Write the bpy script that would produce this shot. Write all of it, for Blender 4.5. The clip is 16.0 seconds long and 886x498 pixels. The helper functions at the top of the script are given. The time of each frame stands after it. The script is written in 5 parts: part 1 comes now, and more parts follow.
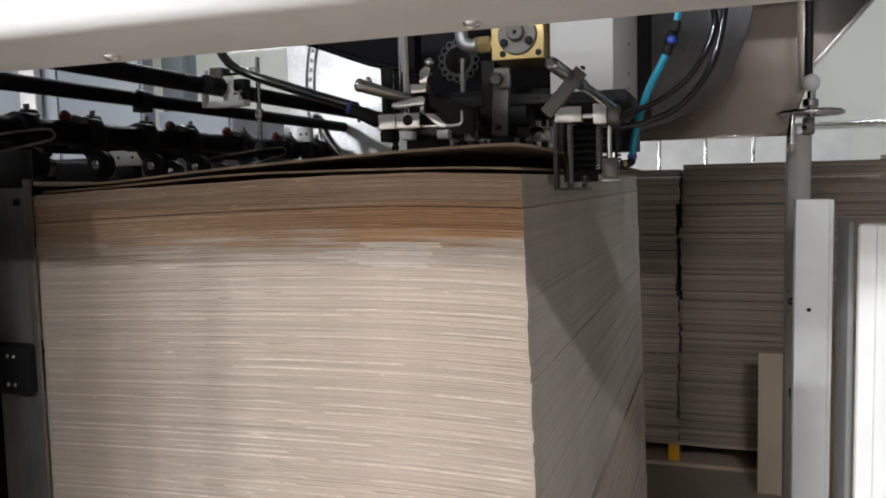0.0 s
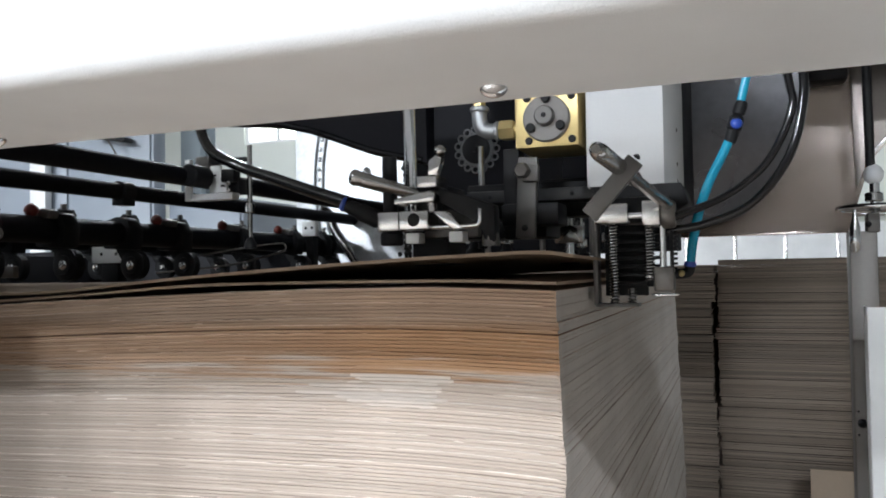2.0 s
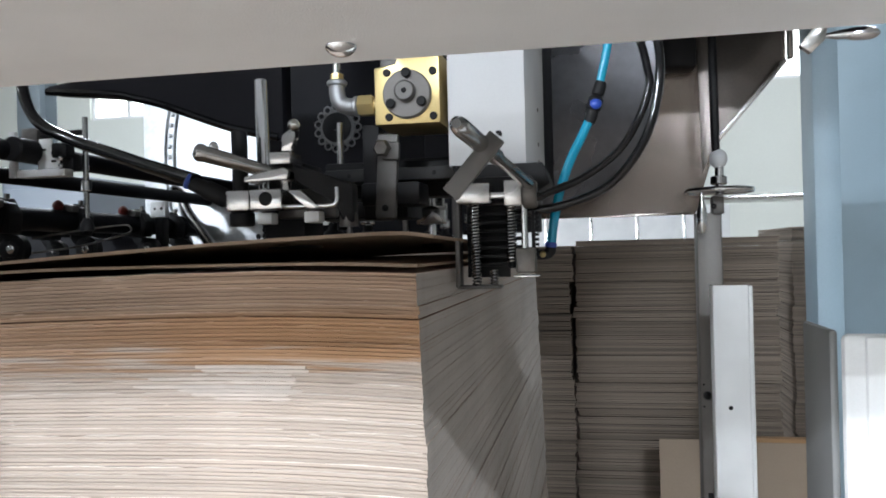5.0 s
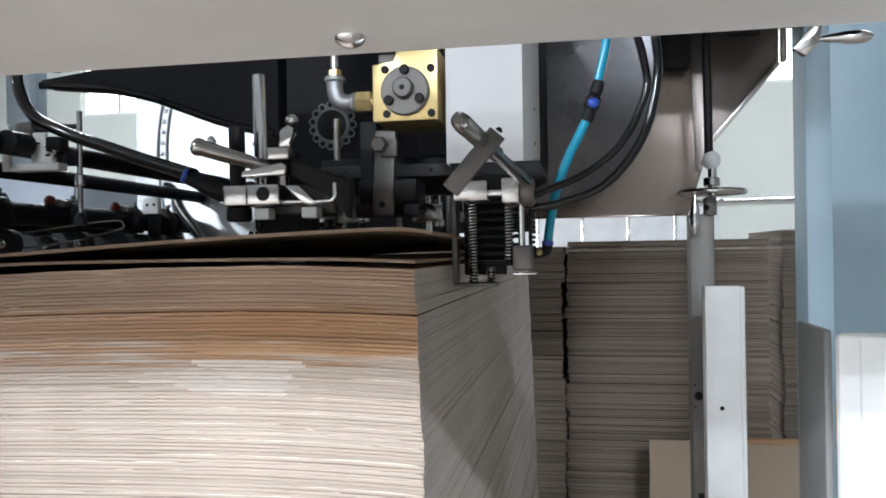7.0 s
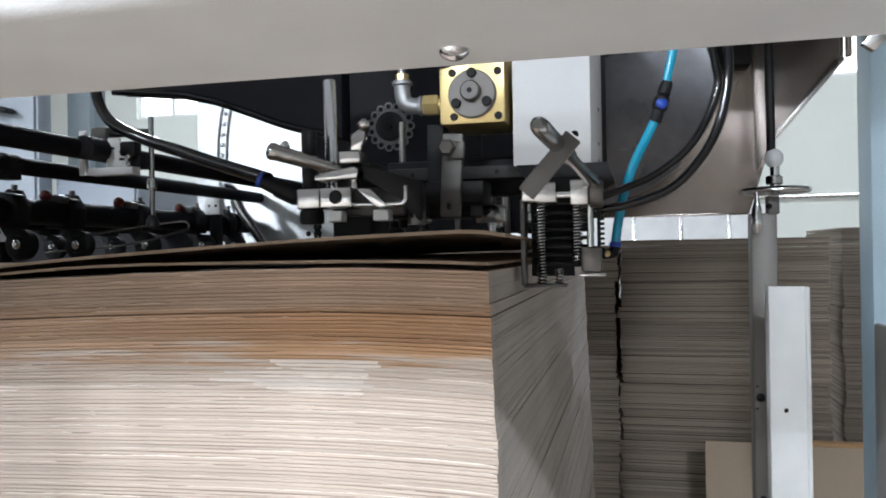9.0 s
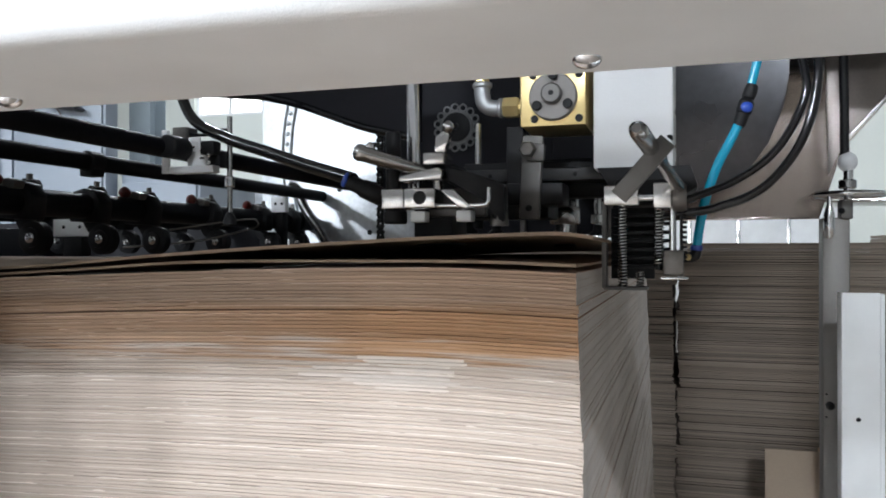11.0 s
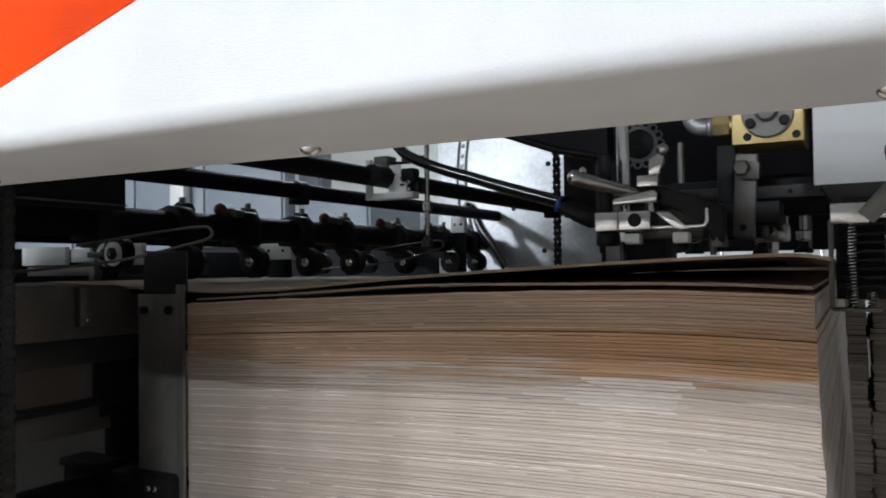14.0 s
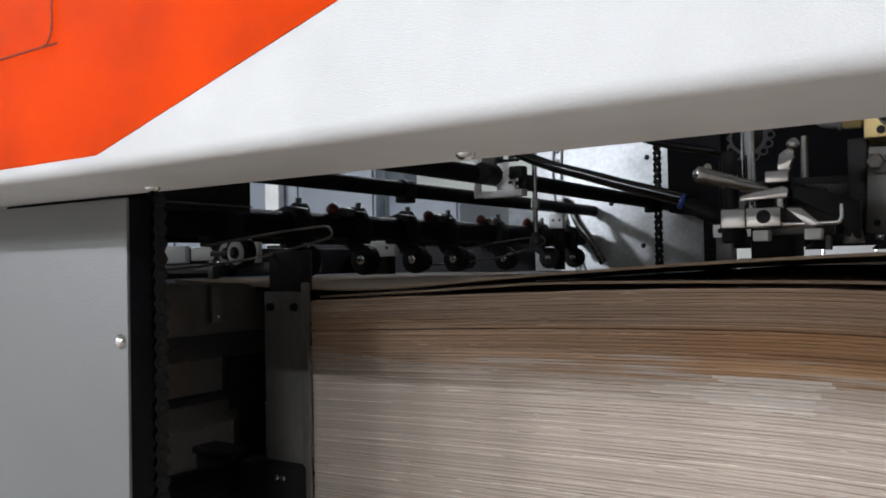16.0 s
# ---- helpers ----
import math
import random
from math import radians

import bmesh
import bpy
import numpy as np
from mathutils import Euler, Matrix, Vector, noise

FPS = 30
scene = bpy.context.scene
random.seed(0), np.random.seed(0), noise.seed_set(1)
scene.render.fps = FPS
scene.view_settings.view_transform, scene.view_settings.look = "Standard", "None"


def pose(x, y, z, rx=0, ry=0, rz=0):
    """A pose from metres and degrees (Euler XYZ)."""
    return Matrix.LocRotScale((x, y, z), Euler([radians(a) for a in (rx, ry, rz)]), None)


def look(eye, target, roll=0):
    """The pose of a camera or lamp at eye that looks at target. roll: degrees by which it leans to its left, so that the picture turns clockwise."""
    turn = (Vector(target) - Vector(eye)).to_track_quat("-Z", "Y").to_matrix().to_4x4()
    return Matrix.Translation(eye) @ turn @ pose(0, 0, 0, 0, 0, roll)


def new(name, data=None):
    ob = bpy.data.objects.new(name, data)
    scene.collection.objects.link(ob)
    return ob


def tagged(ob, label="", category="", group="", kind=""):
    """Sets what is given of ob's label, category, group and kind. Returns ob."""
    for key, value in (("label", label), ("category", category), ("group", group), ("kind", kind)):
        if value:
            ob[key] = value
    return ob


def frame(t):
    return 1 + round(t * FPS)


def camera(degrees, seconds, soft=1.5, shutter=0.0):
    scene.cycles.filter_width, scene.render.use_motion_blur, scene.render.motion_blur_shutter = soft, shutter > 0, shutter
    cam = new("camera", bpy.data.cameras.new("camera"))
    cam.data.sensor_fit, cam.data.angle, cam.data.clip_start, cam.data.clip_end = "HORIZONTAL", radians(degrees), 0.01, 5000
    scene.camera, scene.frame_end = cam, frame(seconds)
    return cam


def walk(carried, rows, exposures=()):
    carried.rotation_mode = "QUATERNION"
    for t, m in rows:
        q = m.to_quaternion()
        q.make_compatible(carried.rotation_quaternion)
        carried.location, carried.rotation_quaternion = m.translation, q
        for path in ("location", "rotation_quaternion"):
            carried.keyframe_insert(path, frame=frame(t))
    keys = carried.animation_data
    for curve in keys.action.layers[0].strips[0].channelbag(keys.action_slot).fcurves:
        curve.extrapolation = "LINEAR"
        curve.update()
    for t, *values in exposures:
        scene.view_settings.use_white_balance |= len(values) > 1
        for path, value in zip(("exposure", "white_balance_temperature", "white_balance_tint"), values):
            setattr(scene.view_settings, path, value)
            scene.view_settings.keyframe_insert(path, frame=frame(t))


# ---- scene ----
cam = camera(58.51, 16.0, soft=1.8, shutter=0.4)
# seconds, eye, yaw, pitch, roll
ROWS = [
    (0.0, 0.0026, -0.0003, 1.4030, 19.22, -4.67, 1.29),
    (0.5, -0.0252, 0.1109, 1.4108, 19.75, -2.66, 1.18),
    (1.0, -0.0348, 0.2056, 1.4166, 20.94, -1.51, 0.38),
    (1.5, -0.0414, 0.2498, 1.4252, 21.89, -0.16, 0.14),
    (2.0, -0.0768, 0.2548, 1.4400, 20.61, 1.69, 1.00),
    (2.5, -0.1115, 0.2581, 1.4431, 19.18, 1.88, 1.06),
    (3.0, -0.1264, 0.2668, 1.4426, 17.64, 1.26, 1.53),
    (3.5, -0.1241, 0.2799, 1.4384, 14.09, 0.76, 1.19),
    (4.0, -0.1034, 0.2909, 1.4388, 12.39, 0.50, 1.02),
    (4.5, -0.0925, 0.3012, 1.4395, 11.57, 0.24, 1.27),
    (5.0, -0.0826, 0.3063, 1.4393, 10.90, 0.21, 1.39),
    (7.5, -0.0965, 0.3010, 1.4343, 10.17, 0.23, 0.85),
    (8.0, -0.1023, 0.2969, 1.4349, 11.01, 0.06, 0.82),
    (8.5, -0.1093, 0.2932, 1.4347, 12.03, -0.17, 0.69),
    (9.0, -0.1197, 0.2856, 1.4401, 13.53, 0.14, 0.95),
    (11.5, -0.1747, 0.2548, 1.4421, 18.54, 0.10, 0.05),
    (12.0, -0.1871, 0.2488, 1.4422, 20.74, 0.24, 0.34),
    (12.5, -0.1969, 0.2369, 1.4439, 22.39, 0.51, 0.69),
    (13.0, -0.2105, 0.2252, 1.4452, 24.57, 0.53, 0.79),
    (13.5, -0.2233, 0.2097, 1.4498, 25.96, 1.07, 0.81),
    (14.0, -0.2343, 0.1955, 1.4531, 27.75, 1.33, 0.76),
    (14.5, -0.2495, 0.1817, 1.4523, 30.19, 1.02, 0.95),
    (15.0, -0.2634, 0.1741, 1.4533, 32.12, 0.72, 0.88),
    (15.5, -0.2713, 0.1608, 1.4570, 33.08, 0.74, 1.35),
    (16.0, -0.2774, 0.1485, 1.4599, 33.58, 1.01, 1.04),
]
walk(cam, [(t, pose(x, y, z, 90 + pitch, roll, yaw)) for t, x, y, z, yaw, pitch, roll in ROWS],
     [(0.0, -0.35, 7150, 13), (0.6, -0.13, 7000, 16), (1.5, 0.12, 6700, 11), (2.2, 0.15, 6600, 10), (3.2, -0.04, 6650, 10), (5.0, 0.22, 6500, 10),
      (9.0, 0.25, 6500, 10), (12.5, 0.02, 6500, 10), (14.5, -0.57, 6600, 10), (16.0, -0.64, 6750, 12)])

# ---- world, lamps, exposure ----
FLOOR = -0.15
world = bpy.data.worlds.new("world")
scene.world = world
world.use_nodes = True
wn = world.node_tree
sky = wn.nodes.new("ShaderNodeTexSky")
sky.sky_type, sky.sun_disc = "NISHITA", False
sky.sun_elevation, sky.sun_rotation = radians(38), radians(25)
wn.links.new(sky.outputs[0], wn.nodes["Background"].inputs[0])
wn.nodes["Background"].inputs[1].default_value = 0.15
sun = new("sun", bpy.data.lights.new("sun", "SUN"))
sun.data.energy, sun.data.angle, sun.data.color = 2.0, radians(0.5), (1, 0.95, 0.88)
sun.matrix_world = look((0, 0, 0), (-0.33, -0.72, -0.61))


def added_lamp(x, y, z, watts):
    lamp = new("lamp", bpy.data.lights.new("lamp", "AREA"))
    lamp.data.shape, lamp.data.size, lamp.data.size_y, lamp.data.energy, lamp.data.color = "RECTANGLE", 1.5, 0.36, watts, (0.88, 0.96, 1.06)
    lamp.matrix_world = pose(x, y, z - 0.02)
    return lamp


# unseen lamps, added and placed to set light on stack, cabinets and wall
LAMPS = [(-8.7, -8.6, 5.8, 2250), (-5.7, -10.2, 5.8, 1300), (-2.9, -12.4, 5.8, 1150), (2.6, -7.5, 5.6, 900),
         (-4.6, 7.4, 5.4, 280), (3.4, 7.4, 5.4, 160), (-6.2, 0.3, 4.4, 72)]
for lx, ly, lz, lw in LAMPS:
    added_lamp(lx, ly, lz, lw)


# ---- materials ----
def mat(name, color, rough=0.5, metal=0.0, vary=0.12, scale=8.0, bump=0.1, fine=120.0, stretch=(1, 1, 1), pieces=0.0, coat=0.0, spec=0.5):
    """Paint, metal or board: a coarse and a fine noise in colour and roughness, fine relief."""
    m = bpy.data.materials.new(name)
    m.use_nodes = True
    t = m.node_tree
    n, l, b = t.nodes, t.links, t.nodes["Principled BSDF"]
    b.inputs["Metallic"].default_value = metal
    b.inputs["Coat Weight"].default_value = coat
    b.inputs["Specular IOR Level"].default_value = spec
    co = n.new("ShaderNodeTexCoord")
    mp = n.new("ShaderNodeMapping")
    mp.inputs["Scale"].default_value = stretch
    l.new(co.outputs["Object"], mp.inputs[0])
    big, small = n.new("ShaderNodeTexNoise"), n.new("ShaderNodeTexNoise")
    for tex, sc in ((big, scale), (small, fine)):
        tex.inputs["Scale"].default_value = sc
        tex.inputs["Detail"].default_value = 5
        l.new(mp.outputs[0], tex.inputs["Vector"])
    add = n.new("ShaderNodeMath")
    add.operation = "MULTIPLY_ADD"
    l.new(small.outputs["Fac"], add.inputs[0])
    add.inputs[1].default_value = 0.5
    l.new(big.outputs["Fac"], add.inputs[2])
    ramp = n.new("ShaderNodeMapRange")
    ramp.inputs["From Min"].default_value, ramp.inputs["From Max"].default_value = 0.45, 1.05
    ramp.inputs["To Min"].default_value, ramp.inputs["To Max"].default_value = 1 - vary, 1 + vary
    l.new(add.outputs[0], ramp.inputs["Value"])
    last = ramp.outputs["Result"]
    if pieces:
        info = n.new("ShaderNodeObjectInfo")
        isl = n.new("ShaderNodeNewGeometry")
        sm = n.new("ShaderNodeMath")
        l.new(info.outputs["Random"], sm.inputs[0])
        l.new(isl.outputs["Random Per Island"], sm.inputs[1])
        fr = n.new("ShaderNodeMath")
        fr.operation = "FRACT"
        l.new(sm.outputs[0], fr.inputs[0])
        pr = n.new("ShaderNodeMapRange")
        pr.inputs["To Min"].default_value, pr.inputs["To Max"].default_value = 1 - pieces, 1 + pieces
        l.new(fr.outputs[0], pr.inputs["Value"])
        mu = n.new("ShaderNodeMath")
        mu.operation = "MULTIPLY"
        l.new(last, mu.inputs[0])
        l.new(pr.outputs["Result"], mu.inputs[1])
        last = mu.outputs[0]
    mix = n.new("ShaderNodeVectorMath")
    mix.operation = "SCALE"
    mix.inputs[0].default_value = color
    l.new(last, mix.inputs["Scale"])
    l.new(mix.outputs[0], b.inputs["Base Color"])
    rr = n.new("ShaderNodeMapRange")
    rr.inputs["To Min"].default_value, rr.inputs["To Max"].default_value = max(0.03, rough - 0.08), min(1, rough + 0.1)
    l.new(big.outputs["Fac"], rr.inputs["Value"])
    l.new(rr.outputs["Result"], b.inputs["Roughness"])
    if bump:
        bp = n.new("ShaderNodeBump")
        bp.inputs["Strength"].default_value = bump
        bp.inputs["Distance"].default_value = 0.002
        l.new(small.outputs["Fac"], bp.inputs["Height"])
        l.new(bp.outputs[0], b.inputs["Normal"])
    return m


WHITE = mat("white textured powder paint", (0.82, 0.83, 0.83), 0.36, vary=0.09, bump=0.32, fine=900)
ORANGE = mat("orange textured powder paint", (0.96, 0.068, 0.001), 0.42, vary=0.30, bump=0.7, fine=800, spec=0.05)
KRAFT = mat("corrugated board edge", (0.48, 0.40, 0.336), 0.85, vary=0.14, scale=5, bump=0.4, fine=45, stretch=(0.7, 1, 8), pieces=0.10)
LINER = mat("brown kraft liner", (0.30, 0.225, 0.165), 0.8, vary=0.12, scale=4, bump=0.15, fine=180, pieces=0.08, spec=0.06)
KRAFTSIDE = mat("trimmed board side", (0.54, 0.495, 0.455), 0.9, vary=0.10, scale=6, bump=0.25, fine=60, pieces=0.05)
GREYBOARD = mat("grey board edge", (0.262, 0.214, 0.174), 0.85, vary=0.22, scale=4, bump=0.5, fine=40, stretch=(1, 1, 10), pieces=0.26)
STEEL = mat("bright steel", (0.52, 0.51, 0.50), 0.17, 1.0, vary=0.1, bump=0.06, fine=300, stretch=(1, 1, 0.1))
BRUSHED = mat("brushed stainless sheet", (0.34, 0.29, 0.26), 0.22, 1.0, vary=0.12, scale=2.5, bump=0.03, fine=60, stretch=(1, 1, 3))
# darker than BRUSHED: holds the fold's darker reflection; also colours the side bracket
FACET = mat("darkened stainless", (0.22, 0.195, 0.18), 0.3, 0.95, vary=0.15, scale=3, bump=0.05)
CHROME = mat("polished chrome", (0.75, 0.75, 0.76), 0.08, 1.0, vary=0.03, bump=0)
ZINC = mat("galvanised sheet", (0.56, 0.58, 0.60), 0.42, 0.6, vary=0.36, scale=6, bump=0.12, fine=60)
ALU = mat("milled aluminium", (0.54, 0.53, 0.52), 0.25, 1.0, vary=0.08, bump=0.08, fine=220)
DARKSTEEL = mat("dark oxidised steel", (0.16, 0.15, 0.14), 0.42, 0.8, vary=0.25, scale=12, bump=0.2)
GUNMETAL = mat("grey machined steel", (0.115, 0.11, 0.105), 0.45, 0.5, vary=0.15, scale=12, bump=0.1)
RAILDARK = mat("dark grey machined rail", (0.035, 0.035, 0.036), 0.4, 0.4, vary=0.2, scale=12, bump=0.12)
DARKPLATE = mat("dark stainless inner plate", (0.075, 0.075, 0.08), 0.28, 0.95, vary=0.3, scale=2.2, bump=0.05, fine=40)
BLACK = mat("black oxide steel", (0.011, 0.011, 0.012), 0.5, 0.0, vary=0.3, bump=0.15, spec=0.18)
BLACKPAINT = mat("black satin paint", (0.007, 0.007, 0.009), 0.55, vary=0.25, bump=0.08, spec=0.12)
RUBBER = mat("black rubber", (0.009, 0.009, 0.010), 0.6, vary=0.2, bump=0.25, spec=0.2)
HOSE = mat("glossy black hose", (0.006, 0.006, 0.007), 0.12, vary=0.2, bump=0.03, spec=0.45)
BLUEHOSE = mat("turquoise polyurethane hose", (0.005, 0.28, 0.44), 0.22, vary=0.08, bump=0.02)
BLUE = mat("blue plastic collar", (0.015, 0.055, 0.34), 0.3, vary=0.05, bump=0)
BRASS = mat("gold anodised aluminium", (0.68, 0.54, 0.26), 0.36, 0.85, vary=0.08, bump=0.06, fine=260)
FLANGE = mat("grey cast flange", (0.17, 0.16, 0.15), 0.5, 0.3, vary=0.1, bump=0.15)
RED = mat("red plastic knob", (0.11, 0.011, 0.008), 0.3, vary=0.05, bump=0)
WALLPAINT = mat("pale green white wall panel", (0.70, 0.73, 0.68), 0.6, vary=0.04, scale=1.2, bump=0.05, fine=30)
BLUEPAINT = mat("pale blue painted steel", (0.33, 0.45, 0.53), 0.42, vary=0.08, scale=3, bump=0.08)
PALEBLUE = mat("bluish white cabinet paint", (0.265, 0.305, 0.355), 0.45, vary=0.05, scale=3, bump=0.05)
INNERGREY = mat("pale grey inner panel paint", (0.70, 0.72, 0.72), 0.5, vary=0.1, scale=3, bump=0.08)
CONCRETE = mat("painted concrete floor", (0.29, 0.245, 0.205), 0.4, vary=0.2, scale=1.5, bump=0.1, fine=30)
YELLOW = mat("yellow plastic", (0.75, 0.36, 0.02), 0.4, vary=0.1, bump=0.05)
ROOF = mat("roof panel", (0.34, 0.35, 0.35), 0.6, vary=0.05, scale=1, bump=0)
CARD = mat("tan cardboard", (0.43, 0.34, 0.26), 0.8, vary=0.08, scale=3, bump=0.12, fine=120)
PALEBOARD = mat("pale tan board", (0.72, 0.62, 0.54), 0.7, vary=0.1, scale=3)
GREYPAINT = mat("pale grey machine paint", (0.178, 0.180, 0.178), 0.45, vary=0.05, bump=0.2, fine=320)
BOXPAINT = mat("silver grey box paint", (0.60, 0.61, 0.62), 0.42, vary=0.05, bump=0.06, fine=300)
GEARGREY = mat("grey gear steel", (0.17, 0.17, 0.175), 0.45, 0.3, vary=0.1)
POSTGREY = mat("grey brown steel post", (0.16, 0.148, 0.136), 0.45, 0.3, vary=0.1, scale=4)
RIMCARD = mat("orange brown cardboard", (0.48, 0.29, 0.15), 0.8, vary=0.08)
COLGREY = mat("dark grey column paint", (0.10, 0.12, 0.13), 0.5, vary=0.08)
FILM = mat("clear stretch film over white boxes", (0.62, 0.66, 0.70), 0.15, vary=0.3, scale=7, bump=0.8, fine=25)
FARWALL = mat("grey hall wall", (0.38, 0.39, 0.38), 0.6, vary=0.06, scale=1, bump=0.04, fine=30)
CHAIN = mat("oily chain steel", (0.016, 0.015, 0.014), 0.32, 0.5, vary=0.3)
PIPEZINC = mat("galvanised pipe fitting", (0.34, 0.35, 0.36), 0.42, 0.7, vary=0.12, scale=20)
WORNSTEEL = mat("worn steel plate", (0.26, 0.245, 0.225), 0.42, 0.7, vary=0.28, scale=14, bump=0.15, fine=90, stretch=(1, 1, 0.35))
BODYBLACK = mat("matt black machine body", (0.007, 0.007, 0.010), 0.6, vary=0.25, bump=0.08, spec=0.2)
CLAMPWHITE = mat("bright plated clamp", (0.80, 0.80, 0.80), 0.35, 0.3, vary=0.06)
PALEEDGE = mat("pale torn liner", (0.59, 0.52, 0.46), 0.9, vary=0.2, scale=20, bump=0.3, fine=90, stretch=(0.5, 1, 4), pieces=0.12)
FRAY = mat("frayed board fibre", (0.72, 0.64, 0.57), 0.9, vary=0.12, pieces=0.2)
DARKORANGE = mat("dark gap in orange paint", (0.25, 0.02, 0.004), 0.6, vary=0.05)


def shaded_top(m, color):
    """Paints the cover beam's shade into the board: brown streaks that change from sheet to sheet, browner towards one
    end.
    """
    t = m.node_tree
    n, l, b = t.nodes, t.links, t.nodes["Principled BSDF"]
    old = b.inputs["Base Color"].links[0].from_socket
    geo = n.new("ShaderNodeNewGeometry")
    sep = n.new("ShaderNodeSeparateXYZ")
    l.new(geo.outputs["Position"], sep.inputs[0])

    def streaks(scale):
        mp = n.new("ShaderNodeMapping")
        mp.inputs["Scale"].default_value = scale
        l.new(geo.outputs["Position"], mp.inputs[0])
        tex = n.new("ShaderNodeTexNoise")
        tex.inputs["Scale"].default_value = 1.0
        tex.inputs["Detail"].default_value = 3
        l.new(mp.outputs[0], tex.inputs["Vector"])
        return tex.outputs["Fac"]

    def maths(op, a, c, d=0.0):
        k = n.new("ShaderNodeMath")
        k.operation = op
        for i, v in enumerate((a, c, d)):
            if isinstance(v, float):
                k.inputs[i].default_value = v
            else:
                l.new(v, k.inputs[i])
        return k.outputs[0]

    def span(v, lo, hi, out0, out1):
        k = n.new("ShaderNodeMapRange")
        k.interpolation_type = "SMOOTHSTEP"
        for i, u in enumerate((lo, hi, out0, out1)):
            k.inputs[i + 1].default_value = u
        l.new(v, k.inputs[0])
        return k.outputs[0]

    # lower end of the painted shade, ragged by the streaks
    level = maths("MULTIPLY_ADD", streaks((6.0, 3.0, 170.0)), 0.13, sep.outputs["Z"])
    shade_band = span(level, 1.364, 1.394, 0.0, 1.0)
    # painted shade: the very top sheets are paler again, the end by the separator browner
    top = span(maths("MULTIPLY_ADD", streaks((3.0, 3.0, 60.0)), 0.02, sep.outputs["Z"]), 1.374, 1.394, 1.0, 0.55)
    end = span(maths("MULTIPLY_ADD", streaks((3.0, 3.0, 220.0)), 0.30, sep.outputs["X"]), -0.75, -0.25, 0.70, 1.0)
    fac = maths("MULTIPLY", maths("MULTIPLY", shade_band, top), end)
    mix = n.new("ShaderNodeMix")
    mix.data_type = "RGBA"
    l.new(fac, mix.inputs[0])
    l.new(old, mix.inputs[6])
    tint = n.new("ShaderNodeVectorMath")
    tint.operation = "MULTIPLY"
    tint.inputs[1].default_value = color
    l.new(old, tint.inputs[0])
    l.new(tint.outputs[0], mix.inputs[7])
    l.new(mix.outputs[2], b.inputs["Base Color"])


# brown multipliers that put the beam's shade into board and fibre colour
shaded_top(KRAFT, (0.79, 0.545, 0.345))
shaded_top(FRAY, (0.78, 0.57, 0.40))


def glow(name, color, strength):
    m = bpy.data.materials.new(name)
    m.use_nodes = True
    b = m.node_tree.nodes["Principled BSDF"]
    b.inputs["Base Color"].default_value = (*color, 1)
    b.inputs["Emission Color"].default_value = (*color, 1)
    b.inputs["Emission Strength"].default_value = strength
    return m


DAYLIGHT = glow("bright daylight outside", (0.95, 0.98, 1.0), 2.2)


# ---- building blocks ----
def mesh_of(bm, material):
    me = bpy.data.meshes.new("mesh")
    bmesh.ops.recalc_face_normals(bm, faces=bm.faces)
    bm.to_mesh(me)
    bm.free()
    me.materials.append(material)
    for poly in me.polygons:
        poly.use_smooth = True
    me.set_sharp_from_angle(angle=radians(35))
    return me


def part(name, bm, material, parent=None, label=""):
    ob = new(name, mesh_of(bm, material))
    ob.parent = parent
    if label:
        ob["label"] = label
    return ob


def thing(name, label, category, at=(0, 0, 0), group="", kind=""):
    ob = new(name)
    ob.empty_display_size = 0.05
    ob.location = at
    return tagged(ob, label, category, group, kind)


def solid(name, bm, material, label, category, group="", kind=""):
    return tagged(part(name, bm, material), label, category, group, kind)


def box(x0, x1, y0, y1, z0, z1, bevel=0.0, bm=None, m=None, segs=2):
    own = bmesh.new()
    bmesh.ops.create_cube(own, size=1, matrix=Matrix.Translation(((x0 + x1) / 2, (y0 + y1) / 2, (z0 + z1) / 2)) @ Matrix.Diagonal((x1 - x0, y1 - y0, z1 - z0, 1)))
    if bevel:
        bmesh.ops.bevel(own, geom=own.edges[:], offset=bevel, segments=segs, affect="EDGES", profile=0.5)
    return merge(own, bm, m)


def merge(own, bm=None, m=None):
    if m is not None:
        bmesh.ops.transform(own, matrix=m, verts=own.verts)
    if bm is None:
        return own
    me = bpy.data.meshes.new("tmp")
    own.to_mesh(me)
    own.free()
    bm.from_mesh(me)
    bpy.data.meshes.remove(me)
    return bm


def lathe(p0, p1, profile, seg=20, bm=None):
    """A turned form: profile holds (share of the way from p0 to p1, radius)."""
    p0, p1 = Vector(p0), Vector(p1)
    own = bmesh.new()
    q = (p1 - p0).to_track_quat("Z", "Y").to_matrix()
    rings = []
    for s, rad in profile:
        c = p0.lerp(p1, s)
        rings.append([own.verts.new(c + q @ Vector((rad * math.cos(2 * math.pi * k / seg), rad * math.sin(2 * math.pi * k / seg), 0))) for k in range(seg)])
    for a, b in zip(rings, rings[1:]):
        for k in range(seg):
            own.faces.new((a[k], a[(k + 1) % seg], b[(k + 1) % seg], b[k]))
    own.faces.new(rings[0][::-1])
    own.faces.new(rings[-1])
    return merge(own, bm)


def rod(p0, p1, rad, seg=20, bm=None, chamfer=None):
    length = (Vector(p1) - Vector(p0)).length
    c = min(chamfer if chamfer is not None else rad * 0.15, rad * 0.5)
    e = min(c / length, 0.4)
    return lathe(p0, p1, [(0, rad - c), (e, rad), (1 - e, rad), (1, rad - c)], seg, bm)


